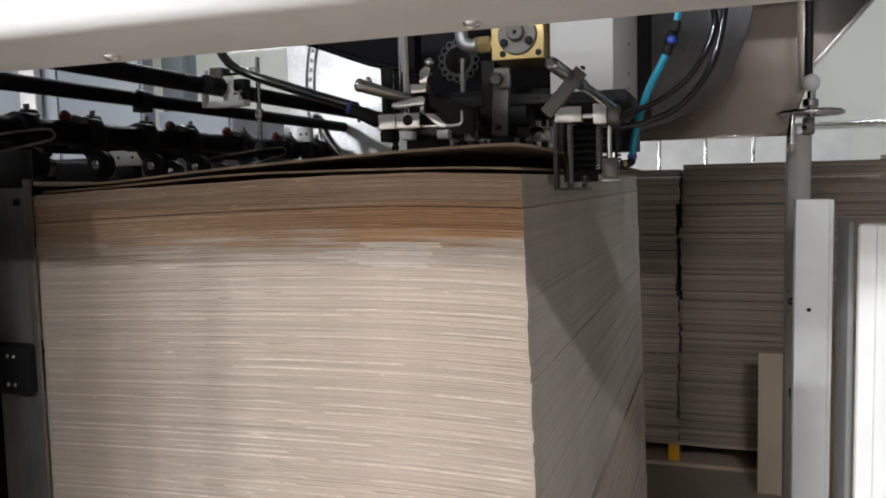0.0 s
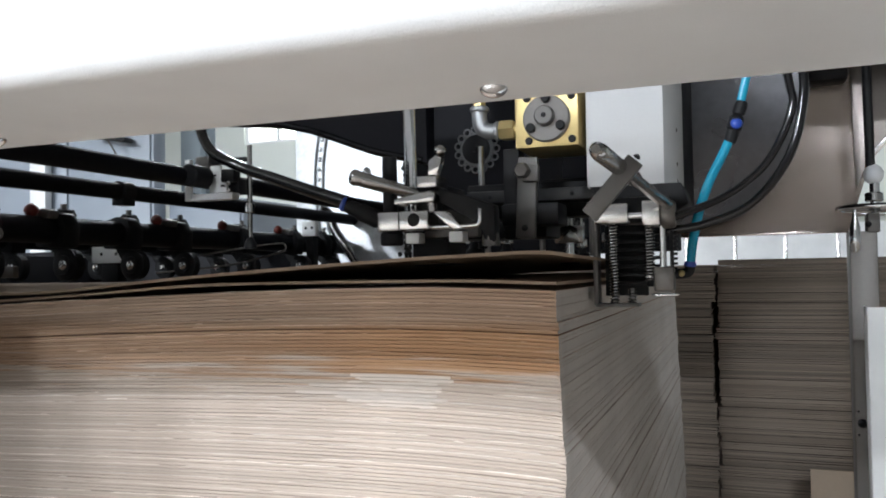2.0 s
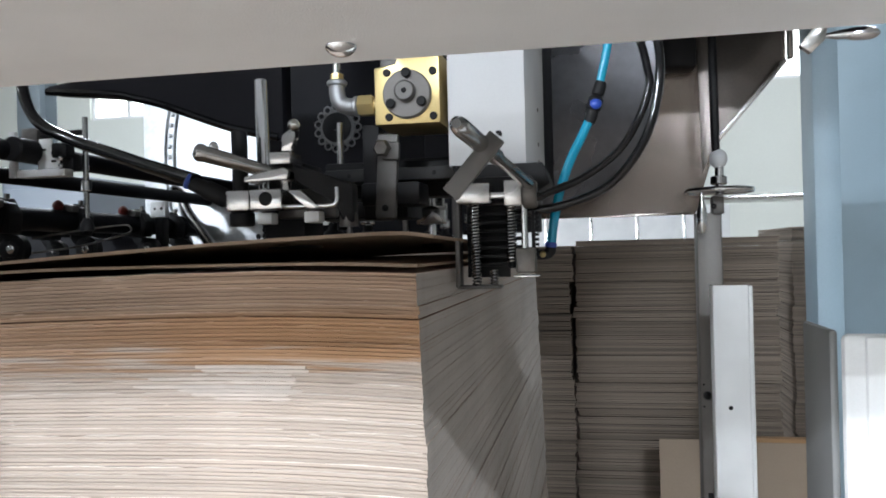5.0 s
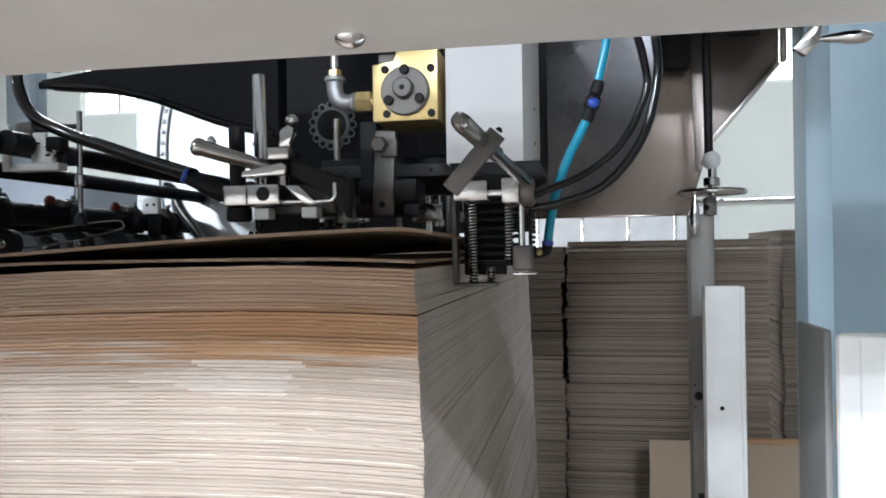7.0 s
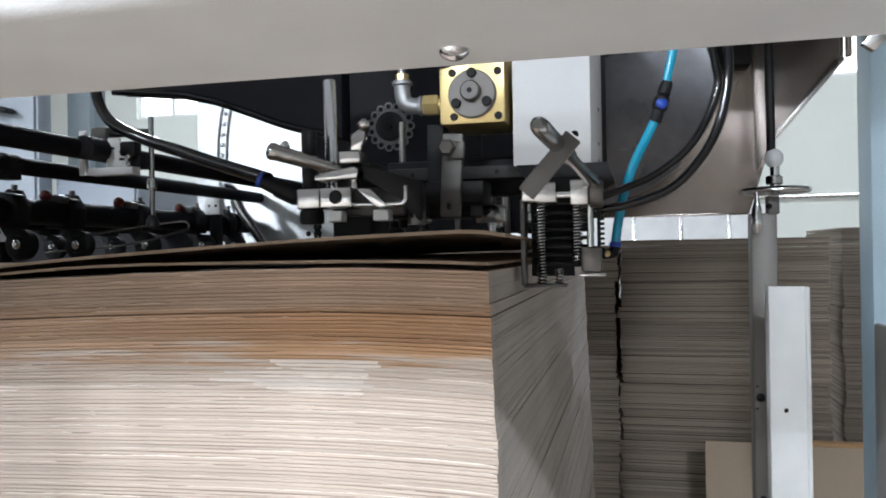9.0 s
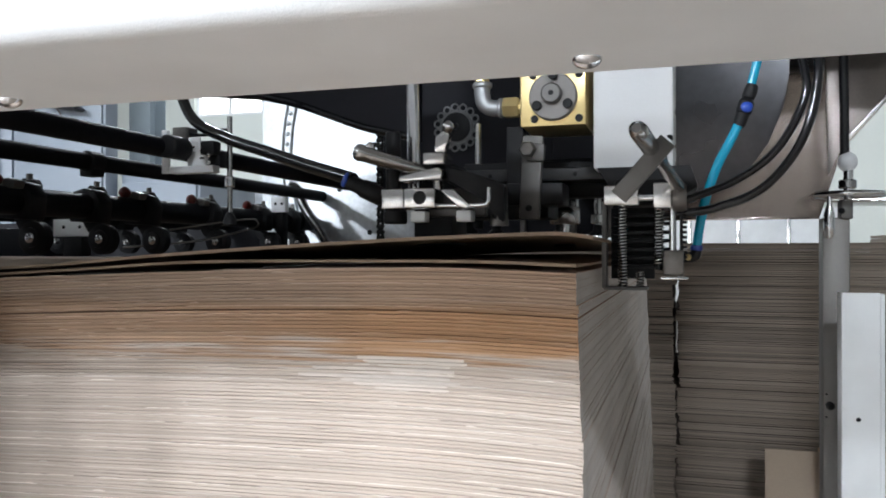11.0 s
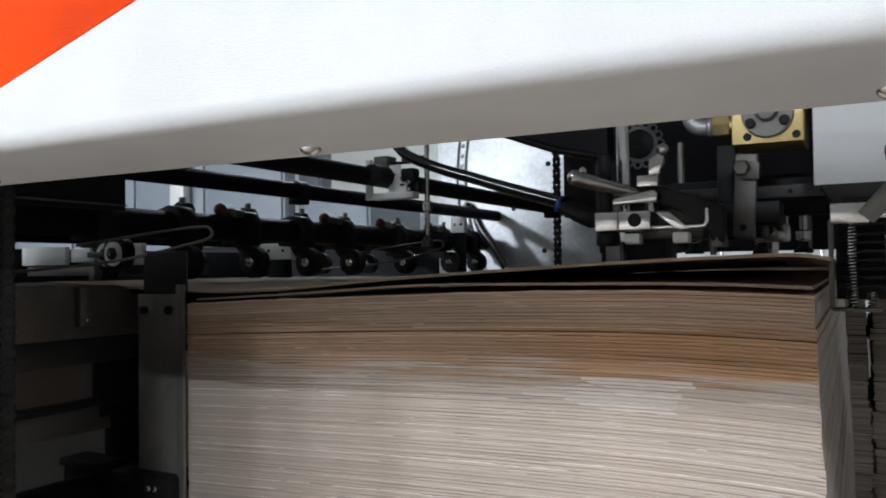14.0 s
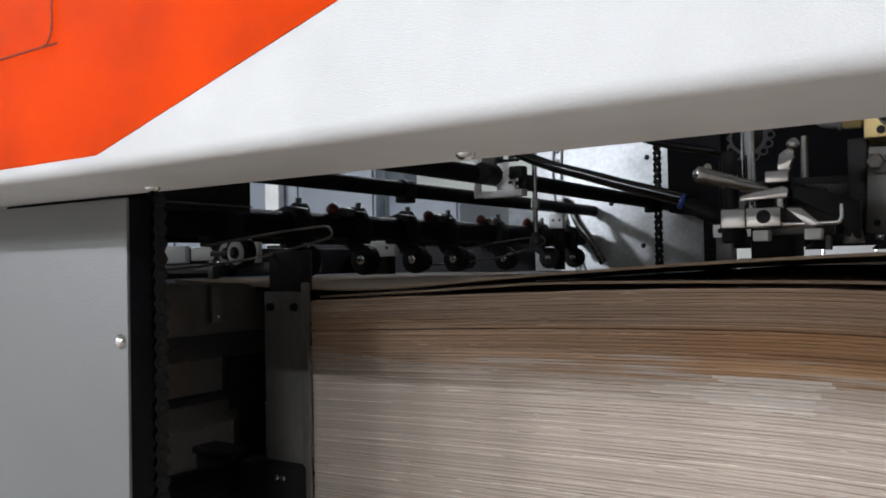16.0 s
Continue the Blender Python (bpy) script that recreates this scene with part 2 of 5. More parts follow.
def smooth_path(points, steps=8):
    pts = [Vector(p) for p in points]
    pts = [pts[0] * 2 - pts[1]] + pts + [pts[-1] * 2 - pts[-2]]
    out = []
    for a, b, c, d in zip(pts, pts[1:], pts[2:], pts[3:]):
        for k in range(steps):
            u = k / steps
            out.append(0.5 * ((2 * b) + (c - a) * u + (2 * a - 5 * b + 4 * c - d) * u * u + (3 * b - a - 3 * c + d) * u ** 3))
    return out + [pts[-2]]


def pipe(points, rad, seg=12, steps=8, bm=None):
    """A round tube along a smooth line."""
    path = smooth_path(points, steps) if steps > 1 else [Vector(p) for p in points]
    own = bmesh.new()
    rings, side = [], None
    for k, c in enumerate(path):
        d = (path[min(k + 1, len(path) - 1)] - path[max(k - 1, 0)]).normalized()
        if side is None:
            side = d.orthogonal().normalized()
        side = (side - d * side.dot(d)).normalized()
        up = d.cross(side)
        rings.append([own.verts.new(c + rad * (math.cos(2 * math.pi * j / seg) * side + math.sin(2 * math.pi * j / seg) * up)) for j in range(seg)])
    for a, b in zip(rings, rings[1:]):
        for j in range(seg):
            own.faces.new((a[j], a[(j + 1) % seg], b[(j + 1) % seg], b[j]))
    own.faces.new(rings[0][::-1])
    own.faces.new(rings[-1])
    return merge(own, bm)


def prism(outline, y0, y1, bevel=0.0, bm=None, m=None):
    """An outline in x and z, drawn out from y0 to y1."""
    own = bmesh.new()
    a = [own.verts.new((x, y0, z)) for x, z in outline]
    b = [own.verts.new((x, y1, z)) for x, z in outline]
    own.faces.new(a)
    own.faces.new(b[::-1])
    for k in range(len(a)):
        own.faces.new((a[k], b[k], b[(k + 1) % len(a)], a[(k + 1) % len(a)]))
    if bevel:
        bmesh.ops.bevel(own, geom=own.edges[:], offset=bevel, segments=2, affect="EDGES", profile=0.5)
    return merge(own, bm, m)


def dome(centre, way, rad, height, seg=20, bm=None):
    c, w = Vector(centre), Vector(way).normalized()
    return lathe(c, c + w * height, [(0, rad), (0.25, rad * 0.97), (0.5, rad * 0.86), (0.75, rad * 0.65), (0.93, rad * 0.35), (1, rad * 0.1)], seg, bm)


# ---- hall ----
def hall():
    x0, x1, y0, y1, top = -13.0, 13.0, -16.0, 11.0, 6.2
    solid("floor", box(x0 - 0.2, x1 + 0.2, y0 - 0.2, y1 + 0.2, FLOOR - 0.2, FLOOR), CONCRETE, "grey painted concrete factory floor", "floor", kind="structure")
    solid("ceiling", box(x0 - 0.2, x1 + 0.2, y0 - 0.2, y1 + 0.2, top, top + 0.2), ROOF, "pale metal roof panels over the hall", "ceiling", kind="structure")
    wins = [(-7.5, -6.3), (-4.0, -2.8), (2.2, 3.4)]
    bm = bmesh.new()
    wz0, wz1 = 3.54, 4.4
    box(x0, x1, y1, y1 + 0.2, FLOOR, wz0, bm=bm)
    box(x0, x1, y1, y1 + 0.2, wz1, top, bm=bm)
    edges = [x0] + [e for w in wins for e in w] + [x1]
    for a, b in zip(edges[::2], edges[1::2]):
        box(a, b, y1, y1 + 0.2, wz0, wz1, bm=bm)
    solid("wall_north", bm, WALLPAINT, "pale greenish white hall wall with high windows", "wall", kind="structure")
    solid("wall_south", box(x0, x1, y0 - 0.2, y0, FLOOR, top), FARWALL, "pale hall wall", "wall", kind="structure")
    solid("wall_west", box(x0 - 0.2, x0, y0 - 0.2, y1 + 0.2, FLOOR, top), FARWALL, "pale hall wall", "wall", kind="structure")
    solid("wall_east", box(x1, x1 + 0.2, y0 - 0.2, y1 + 0.2, FLOOR, top), FARWALL, "pale hall wall", "wall", kind="structure")
    solid("backdrop", box(x0, x1, y1 + 0.9, y1 + 0.95, 2.5, 6.0), DAYLIGHT, "bright white daylight outside the windows", "backdrop", kind="structure")
    for k, (a, b) in enumerate(wins):
        w = thing("window_%d" % (k + 1), "bright daylit factory window with white frame", "window", ((a + b) / 2, y1 + 0.1, wz0), kind="structure")
        bm = bmesh.new()
        wd = (b - a) / 2
        for u in (-wd, wd - 0.05, -0.025):
            box(u, u + 0.05, -0.04, 0.04, 0, wz1 - wz0, bm=bm)
        box(-wd, wd, -0.038, 0.038, 0, 0.05, bm=bm)
        box(-wd, wd, -0.038, 0.038, wz1 - wz0 - 0.05, wz1 - wz0, bm=bm)
        part("window_frame", bm, WHITE, w)
    # housings for the added lamps, all out of view
    for lx, ly, lz, lw in LAMPS:
        t = thing("added_bay_lamp", "long grey high bay lamp added out of view, hung from the roof", "lamp", (lx, ly, lz), group="high bay lamps")
        part("housing", box(-0.78, 0.78, -0.2, 0.2, 0, 0.12, 0.02), ALU, t)
        part("hanger", rod((0, 0, 0.15), (0, 0, 6.2 - lz), 0.01), DARKSTEEL, t)


hall()


# ---- board stack in the feeder ----
SX0, SX1, SY0, SY1 = -1.231, -0.279, 1.168, 2.92
PITCH = 0.0046


def arch(x):
    """How far a sheet rises over its left end."""
    u = (x - SX0) / (SX1 - SX0)
    return 0.024 * math.sin(min(1.0, u * 1.15) * math.pi / 2) - 0.006 * max(0, u - 0.75) * 4 * (u - 0.75) * 4


def sheet_mesh(seed, thick=PITCH * 0.985):
    """One board with an uneven cut edge: two liners that stand a little proud of the flutes."""
    rng = random.Random(seed)
    bm = bmesh.new()
    n = 40
    ph, ph2 = rng.uniform(0, 9), rng.uniform(0, 9)
    rows = []
    step, lip, lip2 = 0.0, 0.0, 0.0
    for k in range(n + 1):
        x = SX0 + (SX1 - SX0) * k / n
        if rng.random() < 0.12:
            step = rng.uniform(-0.0008, 0.0008)
        if rng.random() < 0.25:
            lip, lip2 = rng.uniform(0.0, 0.0011), rng.uniform(0.0, 0.0007)
        fr = SY0 + 0.0006 * math.sin(5 * x + ph) + 0.0003 * math.sin(23 * x + ph2) + step
        z = arch(x) + 0.00012 * math.sin(9 * x + ph2)
        rows.append([bm.verts.new(v) for v in ((x, fr + 0.0005, z), (x, fr - lip2, z + 0.0006), (x, fr + 0.0003, z + thick * 0.4),
                                               (x, fr + 0.0002, z + thick * 0.72), (x, fr - lip, z + thick * 0.9), (x, fr + 0.0004, z + thick), (x, SY1, z + thick), (x, SY1, z))])
    for a, b in zip(rows, rows[1:]):
        for j in range(8):
            bm.faces.new((a[j], a[(j + 1) % 8], b[(j + 1) % 8], b[j]))
    bm.faces.new(rows[0])
    bm.faces.new(rows[-1][::-1])
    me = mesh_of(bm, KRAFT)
    me.materials.append(KRAFTSIDE)
    for poly in list(me.polygons)[-2:]:
        poly.material_index = 1
    return me


def stack_rows():
    """Height and bundle of each sheet from the top down: sheets lie in bundles of a few, a fine gap between them."""
    rng = random.Random(5)
    rows, z, left, off = [], 1.398, 0, (0.0, 0.0)
    first = True
    for k in range(150):
        if left == 0:
            left = rng.choice((2, 2, 3, 3, 4))
            off = (rng.uniform(-0.0016, 0.0016), rng.uniform(-0.0017, 0.0017))
            z -= 0.0 if k == 0 else rng.uniform(0.0, 0.00022)
            first = True
        if k == 11:
            z -= 0.0015
        z -= PITCH
        rows.append((z, off, first))
        left -= 1
        first = False
    return rows


STACK = stack_rows()


def feeder_stack():
    st = thing("board_stack", "tall stack of brown corrugated board sheets in the feeder", "board stack", (0, 0, FLOOR + 0.16))
    rng = random.Random(6)
    shapes = [sheet_mesh(s) for s in range(24)]
    top = 1.398
    for z, off, first in STACK:
        ob = new("sheet", rng.choice(shapes))
        ob.parent = st
        s = 1 + 0.030 * (top - z) / (SX1 - SX0)
        ob.scale = (s, 1, 1)
        ob.location = (SX0 * (1 - s) + off[0] + rng.uniform(-0.0003, 0.0003), off[1] + rng.uniform(-0.0003, 0.0003), z - st.location.z)
    zlow = STACK[-1][0]
    bm = bmesh.new()
    z = FLOOR + 0.16
    while z < zlow - 0.014:
        dx = rng.uniform(-0.002, 0.002) + 0.03 * (top - z)
        box(SX0, SX1 + dx, SY0 + rng.uniform(-0.002, 0.002), SY1, z, z + 0.0135, bm=bm)
        z += 0.014
    low = part("lower_pile", bm, KRAFT, st)
    low.location = -st.location
    low["kind"] = "stuff"
    pal = thing("pallet", "wooden pallet under the feeder stack", "pallet", (0, 0, FLOOR))
    part("deck", box(SX0 - 0.02, SX1 + 0.06, SY0, SY1, 0.12, 0.16), CARD, pal)
    for x in (SX0 + 0.1, (SX0 + SX1) / 2, SX1 - 0.1):
        part("runner", box(x - 0.05, x + 0.05, SY0, SY1, 0, 0.12), CARD, pal)


feeder_stack()


def frayed_edges():
    """Pale torn fibres along the cut edges, too small to pick apart."""
    rng = random.Random(21)
    bm = bmesh.new()

    def lip(row, x, xe, h, out, seed):
        z0, off, first = STACK[row]
        z0 += PITCH * 0.88
        dx = 0.030 * (1.398 - z0)
        n = max(3, int((xe - x) / 0.010))
        strip = []
        for j in range(n + 1):
            u = x + (xe - x) * j / n
            hh = h * rng.uniform(0.35, 1.15) * (0.15 if j in (0, n) else 1)
            zz = z0 + arch(u) + 0.0003 * math.sin(40 * u + seed)
            yy = SY0 + off[1] - out * rng.uniform(0.6, 1.2)
            strip.append([bm.verts.new(v) for v in ((u + dx * (u - SX0), yy, zz), (u + dx * (u - SX0), yy + 0.0005, zz + hh), (u + dx * (u - SX0), SY0 + off[1] + 0.003, zz + hh * 0.5))])
        for a, b in zip(strip, strip[1:]):
            for i in range(3):
                bm.faces.new((a[i], b[i], b[(i + 1) % 3], a[(i + 1) % 3]))

    for row, (z, off, first) in enumerate(STACK):
        if first:
            # the top liner of a bundle shows as a long pale ragged line
            x = SX0 + 0.006
            while x < SX1 - 0.02:
                xe = min(SX1 - 0.003, x + rng.uniform(0.15, 0.7))
                lip(row, x, xe, rng.uniform(0.0008, 0.0017), rng.uniform(0.0012, 0.0022), row)
                x = xe + rng.uniform(0.0, 0.05) * (1 if row > 24 else 5)
        for k in range(rng.choice((2, 3, 4)) if row < 26 else rng.choice((0, 1, 1))):
            x = rng.uniform(SX0 + 0.01, SX1 - 0.03)
            lip(row, x, min(SX1 - 0.003, x + rng.uniform(0.006, 0.05)), rng.uniform(0.0006, 0.0020), rng.uniform(0.0010, 0.0022), row * 3 + k)
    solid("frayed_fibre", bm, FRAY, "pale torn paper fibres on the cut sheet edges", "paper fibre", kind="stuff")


frayed_edges()


def proud_edges():
    """A few sheets of the stack stand out together near one end, their ends ragged."""
    rng = random.Random(33)
    bm = bmesh.new()
    for k in range(9):
        z0, off, first = STACK[23 + k]
        xa = -0.66 + abs(k - 4) * 0.022 + rng.uniform(-0.03, 0.06)
        xe = -0.405 + rng.uniform(-0.03, 0.004)
        n = 14
        rows = []
        for j in range(n + 1):
            x = xa + (xe - xa) * j / n
            out = (0.0011 + rng.uniform(-0.0003, 0.0003)) * (0.1 if j in (0, n) else 1)
            z = z0 + arch(x)
            y = SY0 + off[1] - out
            rows.append([bm.verts.new(v) for v in ((x, y + 0.0004, z + 0.0002), (x, y, z + PITCH * 0.3), (x, y - rng.uniform(0, 0.0005), z + PITCH * 0.88), (x, y + 0.0004, z + PITCH * 0.985), (x, SY0 + 0.004, z + PITCH * 0.985), (x, SY0 + 0.004, z + 0.0002))])
        for a, b in zip(rows, rows[1:]):
            for i in range(6):
                bm.faces.new((a[i], b[i], b[(i + 1) % 6], a[(i + 1) % 6]))
        bm.faces.new(rows[0])
        bm.faces.new(rows[-1][::-1])
    solid("torn_liner", bm, PALEEDGE, "pale torn liner strips standing out of the stack", "paper fibre", kind="stuff")


proud_edges()


def lifted_sheet(name, pts, y0, y1, thick, label, warp=0.0):
    """A loose sheet whose section along x follows pts."""
    path = smooth_path([(x, 0, z) for x, z in pts], 8)

    def back(v):
        flat = 1.400 + arch(min(max(v.x, SX0), SX1)) + 0.010
        return v.z + (flat - v.z) * warp

    bm = bmesh.new()
    rows = []
    for k, v in enumerate(path):
        rows.append([bm.verts.new(c) for c in ((v.x, y0 + 0.001 * math.sin(7 * v.x), v.z), (v.x, y0, v.z + thick), (v.x, y1, back(v) + thick), (v.x, y1, back(v)))])
    for a, b in zip(rows, rows[1:]):
        for j in range(4):
            bm.faces.new((a[j], a[(j + 1) % 4], b[(j + 1) % 4], b[j]))
    bm.faces.new(rows[0])
    bm.faces.new(rows[-1][::-1])
    return solid(name, bm, LINER, label, "board sheet")


lifted_sheet("lifted_sheet", [(-1.62, 1.432), (-1.30, 1.419), (-1.1, 1.417), (-0.83, 1.436), (-0.55, 1.452), (-0.37, 1.459), (-0.30, 1.460), (-0.262, 1.455)], 1.185, 2.9, 0.004, "brown board sheet lifted off the stack by the suckers", 0.75)
lifted_sheet("next_sheet", [(-1.22, 1.403), (-1.0, 1.414), (-0.8, 1.4255), (-0.6, 1.4275), (-0.4, 1.427), (-0.281, 1.4225)], 1.18, 2.9, 0.0035, "second brown board sheet coming loose from the stack")


# ---- machine side: cover beam and side panel ----
BF, BB, BZ = 0.592, 0.752, 1.552
def cover_beam():
    t = thing("cover_beam", "white machine cover across the feeder opening with an orange corner", "machine cover", (0, 0, BZ))
    prof = []
    r = 0.014
    # rounded lower front lip, drawn along x
    for k in range(7):
        a = math.pi / 2 * k / 6
        prof.append((BF + r - r * math.sin(a), r - r * math.cos(a)))
    lip = [(BB, 0.0)] + prof
    for name, xa, xb, top in (("tall_cover", -2.6, -0.85, 0.85), ("low_cover", -0.85, 0.42, 0.29)):
        prof = lip + [(BF, top), (BB, top)]
        bm = bmesh.new()
        va = [bm.verts.new((xa, y, z)) for y, z in prof]
        vb = [bm.verts.new((xb, y, z)) for y, z in prof]
        bm.faces.new(va)
        bm.faces.new(vb[::-1])
        for k in range(len(prof)):
            bm.faces.new((va[k], va[(k + 1) % len(prof)], vb[(k + 1) % len(prof)], vb[k]))
        part(name, bm, WHITE, t)
    bm = prism([(-2.6, 0.016), (-0.965, 0.016), (-0.659, 0.104), (-0.25, 0.222), (-0.03, 0.288), (-0.85, 0.288), (-0.855, 0.84), (-2.6, 0.84)], BF - 0.0010, BF + 0.003)
    part("orange_field", bm, ORANGE, t, "bright orange painted corner")
    part("door_gap", pipe([(-1.9, BF - 0.0006, 0.134), (-1.10, BF - 0.0006, 0.134), (-1.055, BF - 0.0006, 0.134), (-1.042, BF - 0.0006, 0.140), (-1.037, BF - 0.0006, 0.155), (-1.036, BF - 0.0006, 0.20), (-1.036, BF - 0.0006, 0.7)], 0.0014, 6), DARKORANGE, t, "thin gap round a flush door")
    for x in (-1.05, -0.629, -0.215, 0.2):
        part("screw", dome((x, 0.716, 0.0), (0, 0, -1), 0.0088, 0.006), CHROME, t, "chrome dome head screw")


cover_beam()


# ---- feeder frame: side panel, chains, plates, added roof ----
def side_panel():
    t = thing("side_panel", "pale grey painted side panel below the cover", "machine panel", (-1.141, 0.745, FLOOR))
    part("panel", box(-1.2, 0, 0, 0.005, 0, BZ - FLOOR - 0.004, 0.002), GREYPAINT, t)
    part("edge_return", box(-1.19, -0.002, 0.0055, 0.036, 0, BZ - FLOOR - 0.006, 0.002), BLACKPAINT, t, "black return behind the painted sheet")
    part("screw", dome((-0.013, 0, 1.37 - FLOOR), (0, -1, 0), 0.010, 0.007), CHROME, t, "chrome dome head screw")
    part("edge_strip", box(-0.14, -0.038, 0.045, 0.085, 0, 1.72 - FLOOR, 0.002), BLACK, t)


def drive_chain(x, y, z0, z1, label, size=1.0):
    t = thing("drive_chain", label, "chain", (x, y, z0), group="lifting chains")
    link = bmesh.new()
    for s in (-1, 1):
        prism([(-0.006, -0.016), (0.006, -0.016), (0.009, -0.010), (0.005, 0), (0.009, 0.010), (0.006, 0.016), (-0.006, 0.016), (-0.009, 0.010), (-0.005, 0), (-0.009, -0.010)], s * 0.010 - 0.0015, s * 0.010 + 0.0015, bm=link)
    for z in (-0.0095, 0.0095):
        rod((0, -0.014, z), (0, 0.014, z), 0.0055, 10, link)
    me = mesh_of(link, CHAIN)
    z, k = 0.0, 0
    while z < z1 - z0:
        ob = new("link", me)
        ob.parent = t
        ob.matrix_local = pose(0, 0, z, 0, 0, 62) @ Matrix.Diagonal((size, size * (1.0 if k % 2 else 0.72), 1, 1))
        z += 0.019
        k += 1
    return t


def stop_plate():
    t = thing("stop_plate", "worn upright steel stop plate at the stack end", "stop plate", (-1.236, 1.16, 0))
    part("plate", box(-0.102, -0.002, 0, 0.006, 0.2, 1.414, 0.0015), WORNSTEEL, t)
    part("angle", box(-0.006, 0.011, -0.006, 0.0, 0.2, 1.430, 0.001), WORNSTEEL, t)
    part("upper_plate", box(-0.090, 0.012, 0.001, 0.005, 1.416, 1.486, 0.002), RAILDARK, t)
    for x in (-0.084, -0.026):
        part("bolt", lathe((x, 0, 1.387), (x, -0.008, 1.387), [(0, 0.008), (0.8, 0.008), (1, 0.006)], 6), BLACK, t)
    m = part("bracket", box(-0.26, 0.0, -0.03, 0.05, 1.02, 1.115, 0.006), BLACK, t, "black clamp bracket")
    part("clamp_cap", box(-0.26, -0.15, -0.038, 0.02, 1.112, 1.126, 0.003), BLACK, t)
    for x in (-0.045, -0.03):
        for z in (1.04, 1.095):
            part("bolt", dome((x, -0.03, z), (0, -1, 0), 0.005, 0.004, 10), STEEL, t)


def side_plates():
    """Dark inner frame below the feed table."""
    t = thing("feed_table", "dark steel frame below the feed table", "machine frame", (-1.9, 1.5, FLOOR))
    part("upper_plate", box(-0.7, 0.55, 0.02, 0.05, 1.42, 1.56, 0.003), BLACK, t)
    part("table_top", box(-0.7, 0.545, -0.30, 1.45, 1.562, 1.572, 0.002), BODYBLACK, t)
    part("cross_leg", box(-0.74, -0.66, 0, 0.1, 0, 1.6, 0.003), DARKSTEEL, t)
    part("inner_panel", box(-0.52, -0.50, -0.7, 1.02, 1.12, 1.52), INNERGREY, t, "dull grey painted inner panel")
    part("lower_panel", box(-0.54, -0.52, -0.7, 1.02, 0.3, 1.118), INNERGREY, t, "grey painted lower panel")
    part("tan_board", box(-0.498, -0.494, -0.3, 0.36, 1.13, 1.50), PALEBOARD, t, "tan board behind the frame")


def lift_frame():
    """Dark side frame between the chain and the stop plate, with open slots."""
    t = thing("lift_frame", "dark grey slotted side frame beside the stop plate", "machine frame", (-1.40, 1.0, FLOOR))
    z = -FLOOR

    def slab(name, y0, y1, z0, z1, material=BLACKPAINT, x0=-0.012, x1=0.0, label=""):
        return part(name, box(x0, x1, y0, y1, z0 + z, z1 + z, 0.0015), material, t, label)

    rounded = [(-0.24, 1.343 + z), (0.216, 1.343 + z), (0.216, 1.400 + z), (0.208, 1.416 + z), (0.190, 1.426 + z), (0.16, 1.430 + z), (-0.24, 1.436 + z)]
    bm = bmesh.new()
    near = [bm.verts.new((0.0, y, h)) for y, h in rounded]
    far = [bm.verts.new((-0.012, y, h)) for y, h in rounded]
    bm.faces.new(near)
    bm.faces.new(far[::-1])
    for k in range(len(near)):
        m = (k + 1) % len(near)
        bm.faces.new((near[m], near[k], far[k], far[m]))
    part("rounded_plate", bm, DARKSTEEL, t)
    b = slab("slot_bracket", 0.085, 0.118, 1.362, 1.428, DARKSTEEL, 0.001, 0.012, "worn grey bracket")
    part("bracket_screw", dome((0.012, 0.098, 1.372 + z), (1, 0, 0), 0.004, 0.003, 8), STEEL, b)
    slab("upper_beam", -0.24, 0.235, 1.297, 1.341, RAILDARK, x0=-0.03)
    slab("upright", 0.140, 0.232, 1.20, 1.296, x0=-0.03, x1=-0.004)
    slab("thin_bar", -0.24, 0.226, 1.222, 1.236, BLACK, -0.02, 0.002)
    slab("skirt", 0.165, 0.226, 0.4, 1.198, x0=-0.03, x1=-0.006)
    slab("lower_web", -0.24, 0.165, 1.178, 1.220, GUNMETAL, -0.03, -0.012)
    part("lower_shaft", rod((-0.02, -0.24, 1.075 + z), (-0.02, 0.15, 1.075 + z), 0.030), BLACKPAINT, t)
    part("top_guard", box(-0.004, 0.0, -0.24, 0.188, 1.562 + z, 1.78 + z, 0.001), BLACK, t, "dark sheet metal guard plate")
    part("guard_fold", box(0.0005, 0.008, -0.24, 0.186, 1.570 + z, 1.573 + z, 0.001), DARKSTEEL, t)


